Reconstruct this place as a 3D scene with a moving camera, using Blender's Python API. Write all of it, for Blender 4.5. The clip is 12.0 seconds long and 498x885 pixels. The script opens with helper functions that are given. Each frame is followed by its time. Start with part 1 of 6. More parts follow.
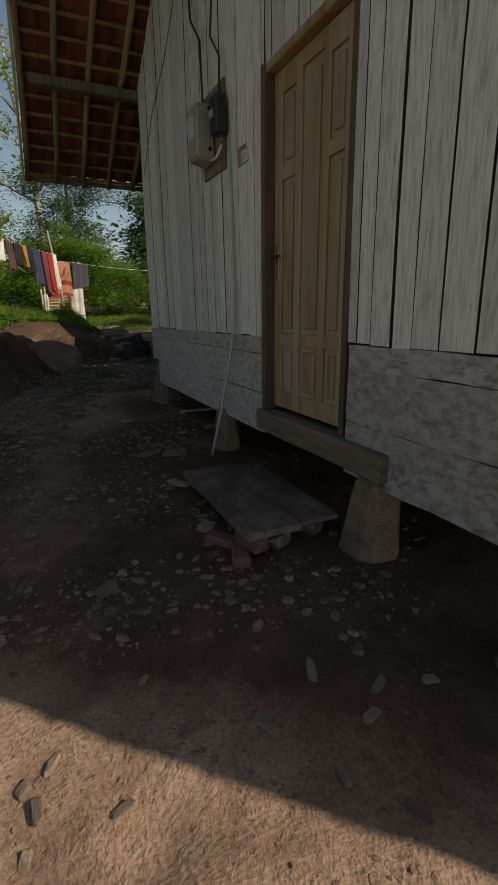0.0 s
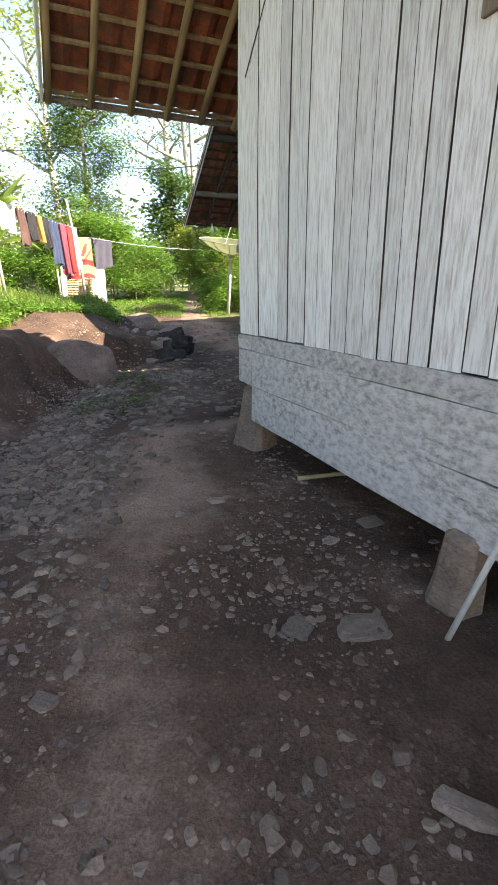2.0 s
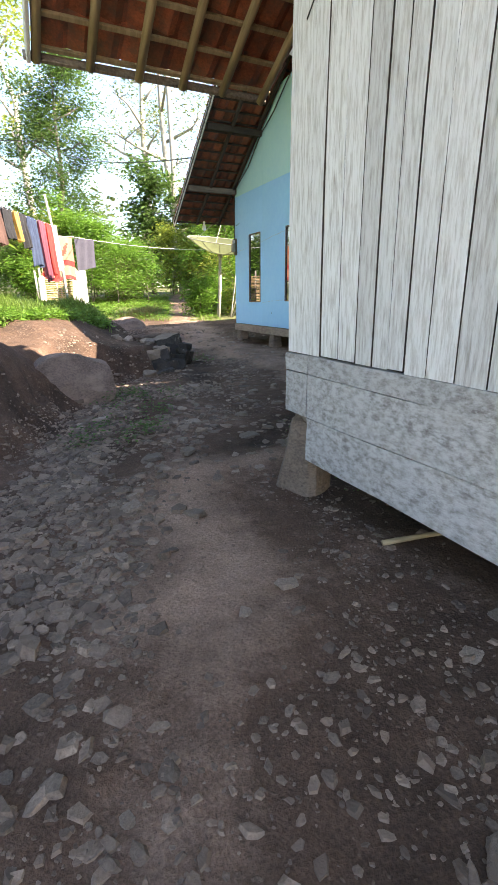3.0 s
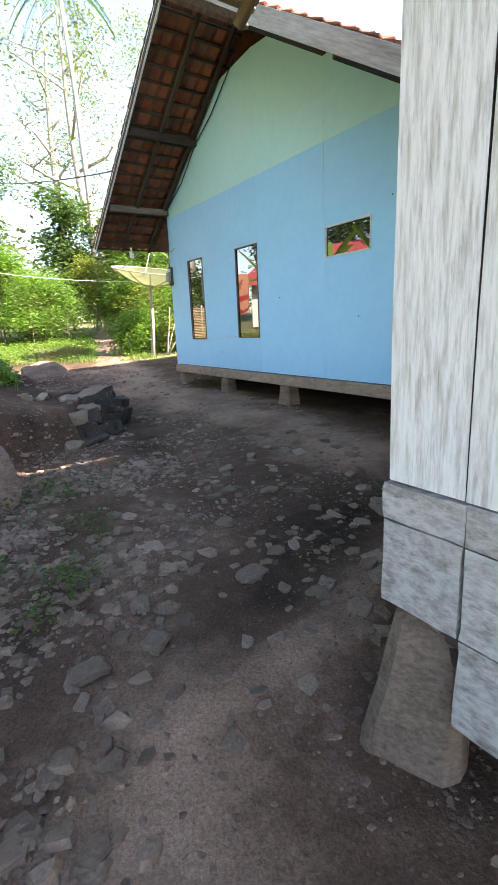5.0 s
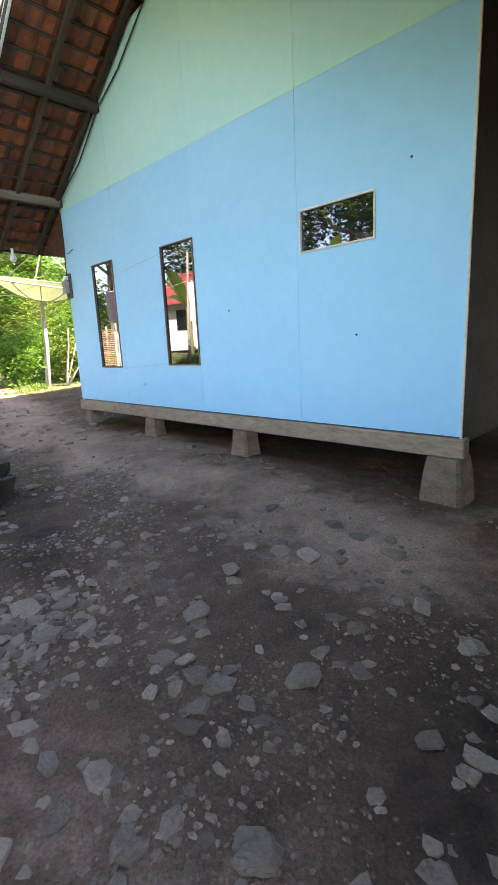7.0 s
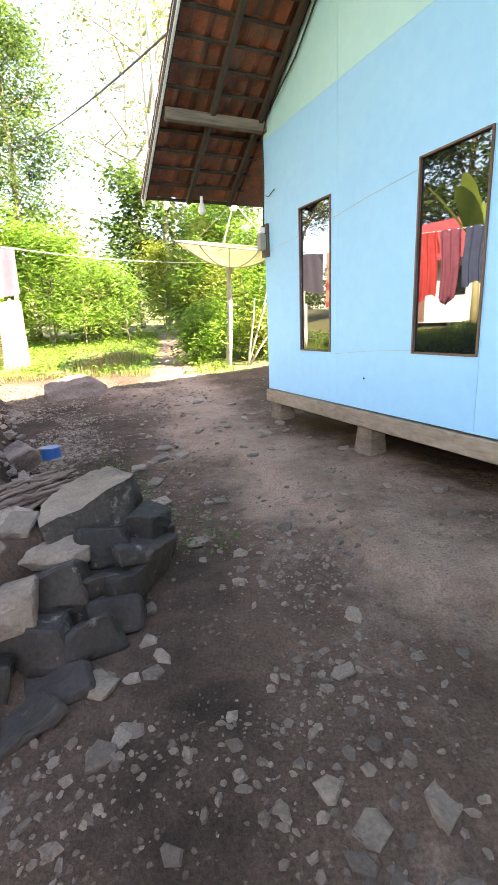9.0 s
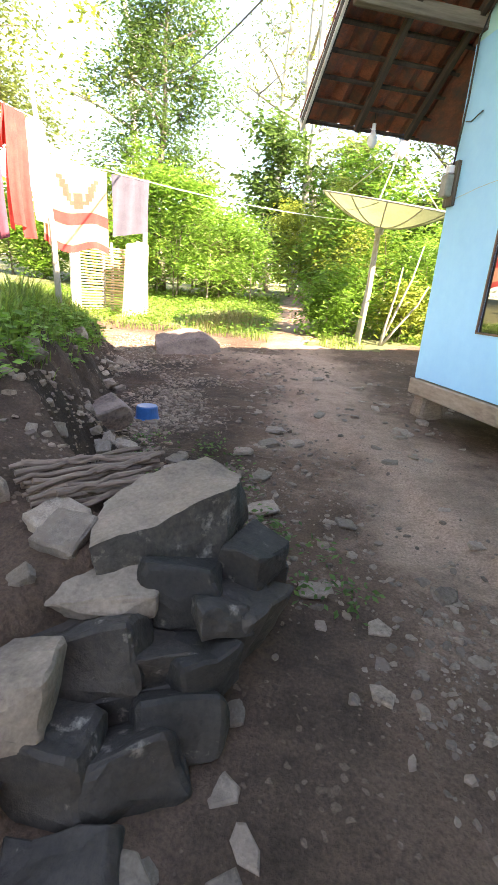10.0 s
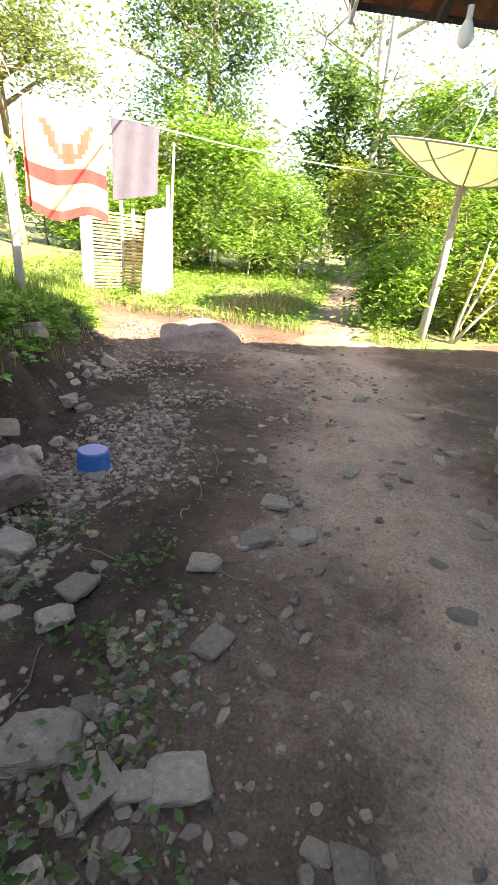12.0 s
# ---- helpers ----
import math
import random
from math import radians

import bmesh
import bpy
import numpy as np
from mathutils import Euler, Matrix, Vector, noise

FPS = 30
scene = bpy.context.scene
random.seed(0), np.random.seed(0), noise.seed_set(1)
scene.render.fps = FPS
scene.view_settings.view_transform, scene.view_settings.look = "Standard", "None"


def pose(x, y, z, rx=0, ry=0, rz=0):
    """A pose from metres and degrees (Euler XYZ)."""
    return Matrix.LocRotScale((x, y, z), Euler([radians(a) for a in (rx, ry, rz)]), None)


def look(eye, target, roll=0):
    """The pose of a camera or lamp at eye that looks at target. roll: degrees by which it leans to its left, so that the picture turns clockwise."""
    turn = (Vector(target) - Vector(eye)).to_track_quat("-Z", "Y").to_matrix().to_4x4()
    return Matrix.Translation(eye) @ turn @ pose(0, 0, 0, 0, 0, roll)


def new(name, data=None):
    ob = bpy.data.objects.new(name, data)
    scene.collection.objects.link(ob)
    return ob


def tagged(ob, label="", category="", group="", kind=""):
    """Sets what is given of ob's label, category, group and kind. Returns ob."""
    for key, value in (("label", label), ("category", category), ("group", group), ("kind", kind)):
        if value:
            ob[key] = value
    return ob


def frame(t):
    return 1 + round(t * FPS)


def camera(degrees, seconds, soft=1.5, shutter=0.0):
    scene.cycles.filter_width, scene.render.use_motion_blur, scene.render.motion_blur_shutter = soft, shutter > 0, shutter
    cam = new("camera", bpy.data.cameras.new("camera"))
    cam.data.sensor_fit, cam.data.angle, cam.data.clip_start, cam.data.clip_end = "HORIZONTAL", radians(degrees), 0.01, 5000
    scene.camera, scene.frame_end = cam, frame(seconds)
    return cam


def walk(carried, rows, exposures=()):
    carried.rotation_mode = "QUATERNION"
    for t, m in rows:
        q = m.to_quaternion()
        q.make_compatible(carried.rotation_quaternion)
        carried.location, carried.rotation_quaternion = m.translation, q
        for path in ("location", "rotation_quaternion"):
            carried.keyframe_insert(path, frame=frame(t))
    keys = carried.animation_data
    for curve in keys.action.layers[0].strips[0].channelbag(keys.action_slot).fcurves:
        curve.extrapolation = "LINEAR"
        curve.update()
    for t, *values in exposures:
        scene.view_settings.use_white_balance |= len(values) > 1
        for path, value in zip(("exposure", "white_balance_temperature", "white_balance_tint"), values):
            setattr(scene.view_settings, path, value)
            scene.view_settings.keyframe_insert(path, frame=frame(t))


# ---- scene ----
# ---- camera and walk ----
cam = camera(56.4, 12.0, soft=1.6)
PATH = [
    (0, (0.375, -0.749, 1.468), (0.375, 1.178, 0.935), -0.7),
    (0.5, (0.087, -0.111, 1.49), (0.067, 1.811, 0.935), -0.5),
    (1, (-0.193, 0.505, 1.573), (-0.223, 2.419, 0.992), -0.3),
    (1.5, (-0.522, 1.062, 1.645), (-0.568, 2.968, 1.039), -0.2),
    (2, (-0.796, 1.729, 1.626), (-0.843, 3.635, 1.025), -0.1),
    (2.5, (-1.128, 2.202, 1.647), (-1.167, 4.105, 1.031), 0.2),
    (3, (-1.346, 2.641, 1.691), (-1.306, 4.548, 1.089), -0.5),
    (3.2, (-1.432, 2.893, 1.717), (-1.336, 4.795, 1.106), -0.6),
    (5, (-1.664, 4.731, 1.817), (-1.342, 6.641, 1.322), -2.6),
    (5.5, (-1.77, 5.299, 1.803), (-1.282, 7.184, 1.347), -2.4),
    (6, (-1.754, 5.812, 1.818), (-1.077, 7.64, 1.371), -2.8),
    (6.5, (-1.677, 6.397, 1.818), (-0.946, 8.209, 1.392), -2.8),
    (8.3, (-1.713, 8.51, 1.889), (-1.237, 10.403, 1.454), -2.4),
    (8.5, (-1.746, 8.732, 1.897), (-1.339, 10.638, 1.449), -2.3),
    (9, (-1.797, 9.345, 1.889), (-1.773, 11.282, 1.392), -2.5),
    (9.5, (-1.963, 9.918, 1.754), (-2.208, 11.827, 1.21), 0.6),
    (10, (-2.136, 10.401, 1.733), (-2.508, 12.269, 1.125), 4.6),
    (10.5, (-2.235, 10.814, 1.724), (-2.835, 12.597, 1.046), 7.2),
    (11, (-2.309, 11.161, 1.77), (-3.009, 12.889, 1.044), 7.7),
    (11.5, (-2.259, 11.64, 1.816), (-2.849, 13.404, 1.082), 5.9),
    (12, (-2.149, 12.245, 1.894), (-2.721, 14.016, 1.162), 5.3),
]
EXPOSURE = [(0.0, 0.2, 7900, 8), (0.5, 0.45, 7000, 9), (1.0, 1.5, 7000, 12), (1.5, 2.35, 7100, 14), (2.5, 2.9, 7200, 15), (5.0, 3.2, 7200, 17), (6.5, 3.4, 7000, 18), (8.5, 4.05, 8000, 22), (9.5, 3.95, 8100, 20), (12.0, 3.7, 8100, 15)]
walk(cam, [(t, look(eye, target, roll)) for t, eye, target, roll in PATH], EXPOSURE)

# ---- world and sun ----
SHIFT = Vector((-1.28, 0.42, -1.0))          # the way of the sunlight, per metre of height
SUN_UP = math.atan2(1.0, math.hypot(SHIFT.x, SHIFT.y))
SUN_TURN = math.atan2(-SHIFT.x, -SHIFT.y)    # clockwise from +y
world = bpy.data.worlds.new("sky")
scene.world = world
world.use_nodes = True
sky = world.node_tree.nodes.new("ShaderNodeTexSky")
sky.sky_type = "NISHITA"
sky.sun_disc = False
sky.sun_elevation = SUN_UP
sky.sun_rotation = SUN_TURN
sky.dust_density = 0.6
world.node_tree.links.new(sky.outputs[0], world.node_tree.nodes["Background"].inputs[0])
world.node_tree.nodes["Background"].inputs[1].default_value = 0.085
sun = new("sun", bpy.data.lights.new("sun", "SUN"))
sun.data.energy = 3.6
sun.data.angle = radians(0.5)
sun.data.color = (1.0, 0.93, 0.82)
sun.matrix_world = look((20, -8, 20), Vector((20, -8, 20)) + SHIFT)


# ---- materials ----
def surface(name, dark, light, scale=3.0, fine=40.0, rough=0.85, bump=0.4, stretch=(1, 1, 1), vary=0.25, metal=0.0,
            over=None, over_at=0.5, over_scale=2.0, over_soft=0.08, over_stretch=None, island=False, through_light=0.0, world_space=False, depth=0.012, over_by=""):
    """Two-scale noise between two colours, an optional second coat with its own ragged edge, fine relief, and a shade by object or island."""
    m = bpy.data.materials.new(name)
    m.use_nodes = True
    nt = m.node_tree
    bsdf = nt.nodes["Principled BSDF"]

    def node(kind, **sockets):
        n = nt.nodes.new(kind)
        for k, v in sockets.items():
            n.inputs[k.replace("_", " ")].default_value = v
        return n

    def link(a, b):
        nt.links.new(a, b)

    if world_space:
        vec = nt.nodes.new("ShaderNodeNewGeometry").outputs["Position"]
    else:
        vec = nt.nodes.new("ShaderNodeTexCoord").outputs["Object"]
    info = nt.nodes.new("ShaderNodeObjectInfo")
    shift = node("ShaderNodeVectorMath")
    shift.operation = "MULTIPLY_ADD"
    link(info.outputs["Random"], shift.inputs[0])
    shift.inputs[1].default_value = (0, 0, 0) if world_space else (37.0, 19.0, 23.0)
    link(vec, shift.inputs[2])
    mapping = node("ShaderNodeMapping", Scale=stretch)
    link(shift.outputs[0], mapping.inputs["Vector"])
    big = node("ShaderNodeTexNoise", Scale=scale, Detail=5.0, Roughness=0.6)
    small = node("ShaderNodeTexNoise", Scale=fine, Detail=4.0, Roughness=0.65)
    link(mapping.outputs[0], big.inputs["Vector"])
    link(mapping.outputs[0], small.inputs["Vector"])
    both = node("ShaderNodeMath")
    both.operation = "MULTIPLY_ADD"
    link(small.outputs[0], both.inputs[0])
    both.inputs[1].default_value = 0.55
    half = node("ShaderNodeMath")
    half.operation = "MULTIPLY"
    link(big.outputs[0], half.inputs[0])
    half.inputs[1].default_value = 0.55
    link(half.outputs[0], both.inputs[2])
    ramp = nt.nodes.new("ShaderNodeValToRGB")
    ramp.color_ramp.elements[0].position, ramp.color_ramp.elements[1].position = 0.36, 0.70
    ramp.color_ramp.elements[0].color = (*dark, 1)
    ramp.color_ramp.elements[1].color = (*light, 1)
    link(both.outputs[0], ramp.inputs[0])
    colour = ramp.outputs[0]
    if over:
        mp2 = node("ShaderNodeMapping", Scale=over_stretch or stretch)
        link(shift.outputs[0], mp2.inputs["Vector"])
        patch = node("ShaderNodeTexNoise", Scale=over_scale, Detail=8.0, Roughness=0.68)
        link(mp2.outputs[0], patch.inputs["Vector"])
        edge = node("ShaderNodeMapRange", From_Min=over_at - over_soft, From_Max=over_at + over_soft)
        if over_by:
            worn = nt.nodes.new("ShaderNodeAttribute")
            worn.attribute_name = over_by
            add = node("ShaderNodeMath")
            add.operation = "MULTIPLY_ADD"
            link(worn.outputs["Fac"], add.inputs[0])
            add.inputs[1].default_value = 0.36
            link(patch.outputs[0], add.inputs[2])
            link(add.outputs[0], edge.inputs[0])
        else:
            link(patch.outputs[0], edge.inputs[0])
        mix = nt.nodes.new("ShaderNodeMix")
        mix.data_type = "RGBA"
        link(edge.outputs[0], mix.inputs[0])
        link(colour, mix.inputs[6])
        mix.inputs[7].default_value = (*over, 1)
        colour = mix.outputs[2]
    hue = node("ShaderNodeHueSaturation")
    value = node("ShaderNodeMapRange", To_Min=1.0 - vary, To_Max=1.0 + vary)
    if island:
        link(nt.nodes.new("ShaderNodeNewGeometry").outputs["Random Per Island"], value.inputs[0])
    else:
        link(info.outputs["Random"], value.inputs[0])
    link(value.outputs[0], hue.inputs["Value"])
    link(colour, hue.inputs["Color"])
    link(hue.outputs[0], bsdf.inputs["Base Color"])
    bsdf.inputs["Roughness"].default_value = rough
    bsdf.inputs["Metallic"].default_value = metal
    relief = node("ShaderNodeBump", Strength=bump, Distance=depth)
    link(both.outputs[0], relief.inputs["Height"])
    link(relief.outputs[0], bsdf.inputs["Normal"])
    if through_light:
        thin = nt.nodes.new("ShaderNodeBsdfTranslucent")
        link(hue.outputs[0], thin.inputs[0])
        blend = nt.nodes.new("ShaderNodeMixShader")
        blend.inputs[0].default_value = through_light
        link(bsdf.outputs[0], blend.inputs[1])
        link(thin.outputs[0], blend.inputs[2])
        link(blend.outputs[0], nt.nodes["Material Output"].inputs[0])
    return m


def earth_material():
    """Trodden soil: damp and dry patches, clods, grit, embedded pebbles, and dusty pale ground where feet have packed
    it, with sunlight painted before the door.
    """
    m = bpy.data.materials.new("trodden_earth")
    m.use_nodes = True
    nt = m.node_tree
    bsdf = nt.nodes["Principled BSDF"]
    pos = nt.nodes.new("ShaderNodeNewGeometry").outputs["Position"]

    def noisy(scale, detail, rough):
        n = nt.nodes.new("ShaderNodeTexNoise")
        n.inputs["Scale"].default_value, n.inputs["Detail"].default_value, n.inputs["Roughness"].default_value = scale, detail, rough
        nt.links.new(pos, n.inputs["Vector"])
        return n.outputs[0]

    def maths(kind, a, b):
        n = nt.nodes.new("ShaderNodeMath")
        n.operation = kind
        for k, v in enumerate((a, b)):
            if isinstance(v, (int, float)):
                n.inputs[k].default_value = v
            else:
                nt.links.new(v, n.inputs[k])
        return n.outputs[0]

    def span(value, lo, hi, to_lo=0.0, to_hi=1.0):
        n = nt.nodes.new("ShaderNodeMapRange")
        for k, v in zip(("From Min", "From Max", "To Min", "To Max"), (lo, hi, to_lo, to_hi)):
            n.inputs[k].default_value = v
        nt.links.new(value, n.inputs[0])
        return n.outputs[0]

    def blend(fac, a, b, kind="MIX"):
        n = nt.nodes.new("ShaderNodeMix")
        n.data_type = "RGBA"
        n.blend_type = kind
        for k, v in ((0, fac), (6, a), (7, b)):
            if isinstance(v, tuple):
                n.inputs[k].default_value = (*v, 1)
            elif isinstance(v, (int, float)):
                n.inputs[k].default_value = v
            else:
                nt.links.new(v, n.inputs[k])
        return n.outputs[2]

    def cells(scale, feature="F1"):
        n = nt.nodes.new("ShaderNodeTexVoronoi")
        n.feature = feature
        n.inputs["Scale"].default_value = scale
        bent = nt.nodes.new("ShaderNodeVectorMath")
        bent.operation = "MULTIPLY_ADD"
        wob = nt.nodes.new("ShaderNodeTexNoise")
        wob.inputs["Scale"].default_value = scale * 0.8
        nt.links.new(pos, wob.inputs["Vector"])
        nt.links.new(wob.outputs["Color"], bent.inputs[0])
        bent.inputs[1].default_value = (1.1 / scale, 1.1 / scale, 1.1 / scale)
        nt.links.new(pos, bent.inputs[2])
        nt.links.new(bent.outputs[0], n.inputs["Vector"])
        return n

    patch, clod, grit = noisy(1.3, 6.0, 0.62), noisy(9.0, 5.0, 0.6), noisy(70.0, 4.0, 0.7)
    # holds trodden dust and the painted sunlit strip before the door
    worn = nt.nodes.new("ShaderNodeAttribute")
    worn.attribute_name = "worn"
    wear_lit = maths("ADD", maths("MULTIPLY", worn.outputs["Fac"], 0.62), maths("MULTIPLY", maths("SUBTRACT", patch, 0.5), 1.5))
    wear_lit = maths("ADD", wear_lit, maths("MULTIPLY", maths("SUBTRACT", clod, 0.5), 0.55))
    colour = blend(span(wear_lit, -0.45, 0.2), (0.030, 0.0195, 0.0135), (0.125, 0.079, 0.056))
    colour = blend(span(wear_lit, 0.15, 0.75), colour, (0.36, 0.247, 0.188))
    # pebbles sunk in the soil, each with a shade of its own
    peb = cells(24.0)
    size = maths("SUBTRACT", noisy(2.2, 3.0, 0.5), 0.28)
    inside = span(maths("SUBTRACT", maths("MULTIPLY", size, 0.95), peb.outputs["Distance"]), 0.0, 0.08)
    stone = blend(peb.outputs["Color"], (0.09, 0.062, 0.045), (0.26, 0.19, 0.146))
    colour = blend(maths("MULTIPLY", inside, 0.55), colour, stone)
    colour = blend(1.0, colour, blend(span(grit, 0.3, 0.7), (0.62, 0.60, 0.58), (1.35, 1.32, 1.28)), "MULTIPLY")
    nt.links.new(colour, bsdf.inputs["Base Color"])
    bsdf.inputs["Roughness"].default_value = 0.95
    bsdf.inputs["Specular IOR Level"].default_value = 0.25
    crack = span(cells(7.0, "DISTANCE_TO_EDGE").outputs["Distance"], 0.0, 0.03, -0.035, 0.0)
    high = maths("ADD", maths("MULTIPLY", clod, 0.7), maths("MULTIPLY", grit, 0.22))
    high = maths("ADD", high, maths("MULTIPLY", inside, 0.07))
    high = maths("ADD", high, maths("MULTIPLY", crack, span(wear_lit, 0.3, 0.8)))
    relief = nt.nodes.new("ShaderNodeBump")
    relief.inputs["Strength"].default_value, relief.inputs["Distance"].default_value = 1.0, 0.045
    nt.links.new(high, relief.inputs["Height"])
    nt.links.new(relief.outputs[0], bsdf.inputs["Normal"])
    return m


M = {}
M["earth"] = earth_material()
M["grass_soil"] = surface("grassy_soil", (0.05, 0.07, 0.02), (0.16, 0.15, 0.06), 1.2, 18, 0.95, 0.8, vary=0.0)
M["paint_up"] = surface("weathered_white_paint", (0.27, 0.25, 0.215), (0.46, 0.445, 0.41), 5, 110, 0.8, 0.6, (1, 1, 0.06), 0.16, over=(0.68, 0.69, 0.675), over_at=0.43, over_scale=60, over_soft=0.13, over_stretch=(1, 1, 0.10))
M["paint_along"] = surface("flaking_white_paint", (0.13, 0.118, 0.105), (0.36, 0.35, 0.33), 9, 85, 0.85, 1.0, (0.3, 1, 1), 0.16, over=(0.44, 0.44, 0.43), over_at=0.49, over_scale=24, over_soft=0.10, over_stretch=(0.7, 1, 1.2))
M["door_wood"] = surface("varnished_door_wood", (0.17, 0.095, 0.045), (0.40, 0.27, 0.145), 4, 35, 0.5, 0.3, (1, 1, 0.06), 0.08, over=(0.36, 0.32, 0.24), over_at=0.54, over_scale=3, over_soft=0.12)
M["raw_wood"] = surface("grey_raw_wood", (0.075, 0.058, 0.042), (0.24, 0.20, 0.155), 5, 40, 0.85, 0.6, (0.08, 1, 1), 0.2)
M["raw_wood_up"] = surface("grey_raw_wood_upright", (0.075, 0.058, 0.042), (0.24, 0.20, 0.155), 5, 40, 0.85, 0.6, (1, 1, 0.08), 0.2)
M["pole_wood"] = surface("round_pole_wood", (0.16, 0.115, 0.06), (0.40, 0.31, 0.18), 5, 30, 0.75, 0.4, (0.1, 1, 1), 0.2)
M["dark_wood"] = surface("dark_wood_and_shade", (0.022, 0.016, 0.012), (0.075, 0.056, 0.042), 5, 40, 0.85, 0.5, (0.1, 1, 1), 0.2)
M["tile"] = surface("terracotta_roof_tile", (0.16, 0.048, 0.026), (0.40, 0.13, 0.07), 9, 60, 0.85, 0.4, (1, 1, 1), 0.35, over=(0.13, 0.085, 0.065), over_at=0.55, over_scale=5, over_soft=0.1)
M["tile_bulk"] = surface("terracotta_roof_tile_bulk", (0.16, 0.048, 0.026), (0.40, 0.13, 0.07), 9, 60, 0.85, 0.4, (1, 1, 1), 0.3, island=True, over=(0.13, 0.085, 0.065), over_at=0.55, over_scale=5, over_soft=0.1)
M["blue"] = surface("sky_blue_wall_paint", (0.28, 0.63, 0.95), (0.33, 0.69, 0.98), 0.9, 9, 0.6, 0.05, vary=0.02)
M["mint"] = surface("pale_mint_wall_paint", (0.38, 0.72, 0.78), (0.46, 0.78, 0.80), 0.8, 9, 0.6, 0.05, vary=0.02)
M["side_board"] = surface("dark_side_board", (0.035, 0.033, 0.03), (0.09, 0.085, 0.075), 2, 20, 0.85, 0.3, vary=0.1)
M["white_trim"] = surface("white_trim_paint", (0.52, 0.52, 0.50), (0.76, 0.76, 0.73), 6, 50, 0.6, 0.2, vary=0.05)
M["pale_board"] = surface("weathered_pale_board", (0.20, 0.19, 0.17), (0.46, 0.445, 0.41), 6, 50, 0.75, 0.5, (0.1, 1, 1), 0.1)
M["brown_trim"] = surface("brown_trim_paint", (0.10, 0.055, 0.04), (0.20, 0.12, 0.09), 6, 50, 0.6, 0.2, vary=0.05)
M["jamb"] = surface("dark_brown_jamb", (0.05, 0.034, 0.024), (0.15, 0.105, 0.075), 5, 40, 0.75, 0.5, (1, 1, 0.08), 0.1)
M["sill"] = surface("muddy_sill_beam", (0.15, 0.11, 0.08), (0.37, 0.295, 0.23), 3, 30, 0.85, 0.4, (0.3, 1, 1), 0.1)
M["grey_pipe"] = surface("painted_grey_pipe", (0.34, 0.34, 0.32), (0.50, 0.50, 0.47), 5, 50, 0.7, 0.3, vary=0.05)
M["footing"] = surface("cast_footing_stone", (0.085, 0.062, 0.046), (0.25, 0.19, 0.145), 5, 40, 0.9, 0.8, vary=0.15)
M["stone"] = surface("grey_river_stone", (0.095, 0.070, 0.053), (0.36, 0.285, 0.228), 7, 45, 0.85, 0.9, vary=0.35, over=(0.23, 0.170, 0.128), over_at=0.52, over_scale=4, over_soft=0.12)
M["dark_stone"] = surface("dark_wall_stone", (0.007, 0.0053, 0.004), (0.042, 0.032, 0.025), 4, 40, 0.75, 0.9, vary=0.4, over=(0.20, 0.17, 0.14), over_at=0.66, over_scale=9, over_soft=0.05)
M["dark_stone_cap"] = surface("weathered_shaded_cap_stone", (0.014, 0.011, 0.008), (0.066, 0.052, 0.039), 7, 50, 0.85, 0.9, vary=0.0, over=(0.26, 0.22, 0.18), over_at=0.64, over_scale=9, over_soft=0.08)
M["cap_top"] = surface("dusty_lit_stone_top", (0.11, 0.080, 0.057), (0.25, 0.19, 0.142), 5, 60, 0.9, 0.5, vary=0.0)
M["boulder"] = surface("brown_boulder", (0.06, 0.042, 0.034), (0.21, 0.15, 0.122), 2.5, 40, 0.85, 0.9, vary=0.1, over=(0.27, 0.20, 0.165), over_at=0.6, over_scale=3, over_soft=0.12)
M["muddy_step"] = surface("muddy_step_plank", (0.045, 0.032, 0.026), (0.14, 0.105, 0.088), 4, 40, 0.85, 0.7, (0.15, 1, 1), 0.15, over=(0.27, 0.20, 0.175), over_at=0.56, over_scale=3.2, over_soft=0.10, over_stretch=(0.6, 1, 1))
M["brick"] = surface("broken_red_brick", (0.10, 0.05, 0.035), (0.22, 0.12, 0.09), 6, 50, 0.9, 0.6, vary=0.15)
M["rubble"] = surface("grey_rubble", (0.066, 0.047, 0.034), (0.275, 0.203, 0.153), 9, 60, 0.9, 0.9, vary=0.42, island=True, over=(0.15, 0.105, 0.078), over_at=0.52, over_scale=5, over_soft=0.12)
M["metal_grey"] = surface("grey_painted_metal", (0.24, 0.235, 0.19), (0.36, 0.35, 0.29), 4, 30, 0.5, 0.1, vary=0.05)
M["black"] = surface("black_plastic", (0.012, 0.012, 0.013), (0.03, 0.03, 0.03), 6, 40, 0.45, 0.1, vary=0.1)
M["brass"] = surface("worn_brass", (0.38, 0.27, 0.10), (0.56, 0.43, 0.19), 8, 60, 0.35, 0.1, vary=0.0, metal=0.9)
M["bark"] = surface("grey_bark", (0.07, 0.055, 0.042), (0.26, 0.22, 0.175), 4, 25, 0.9, 1.0, (1, 1, 0.25), 0.2)
M["pale_bark"] = surface("pale_bark", (0.20, 0.18, 0.15), (0.46, 0.43, 0.37), 4, 25, 0.85, 0.8, (1, 1, 0.25), 0.15)


def leafy(name, dark, light, thin=0.4):
    return surface(name, dark, light, 1.2, 12, 0.5, 0.05, vary=0.35, island=True, through_light=thin + 0.1)


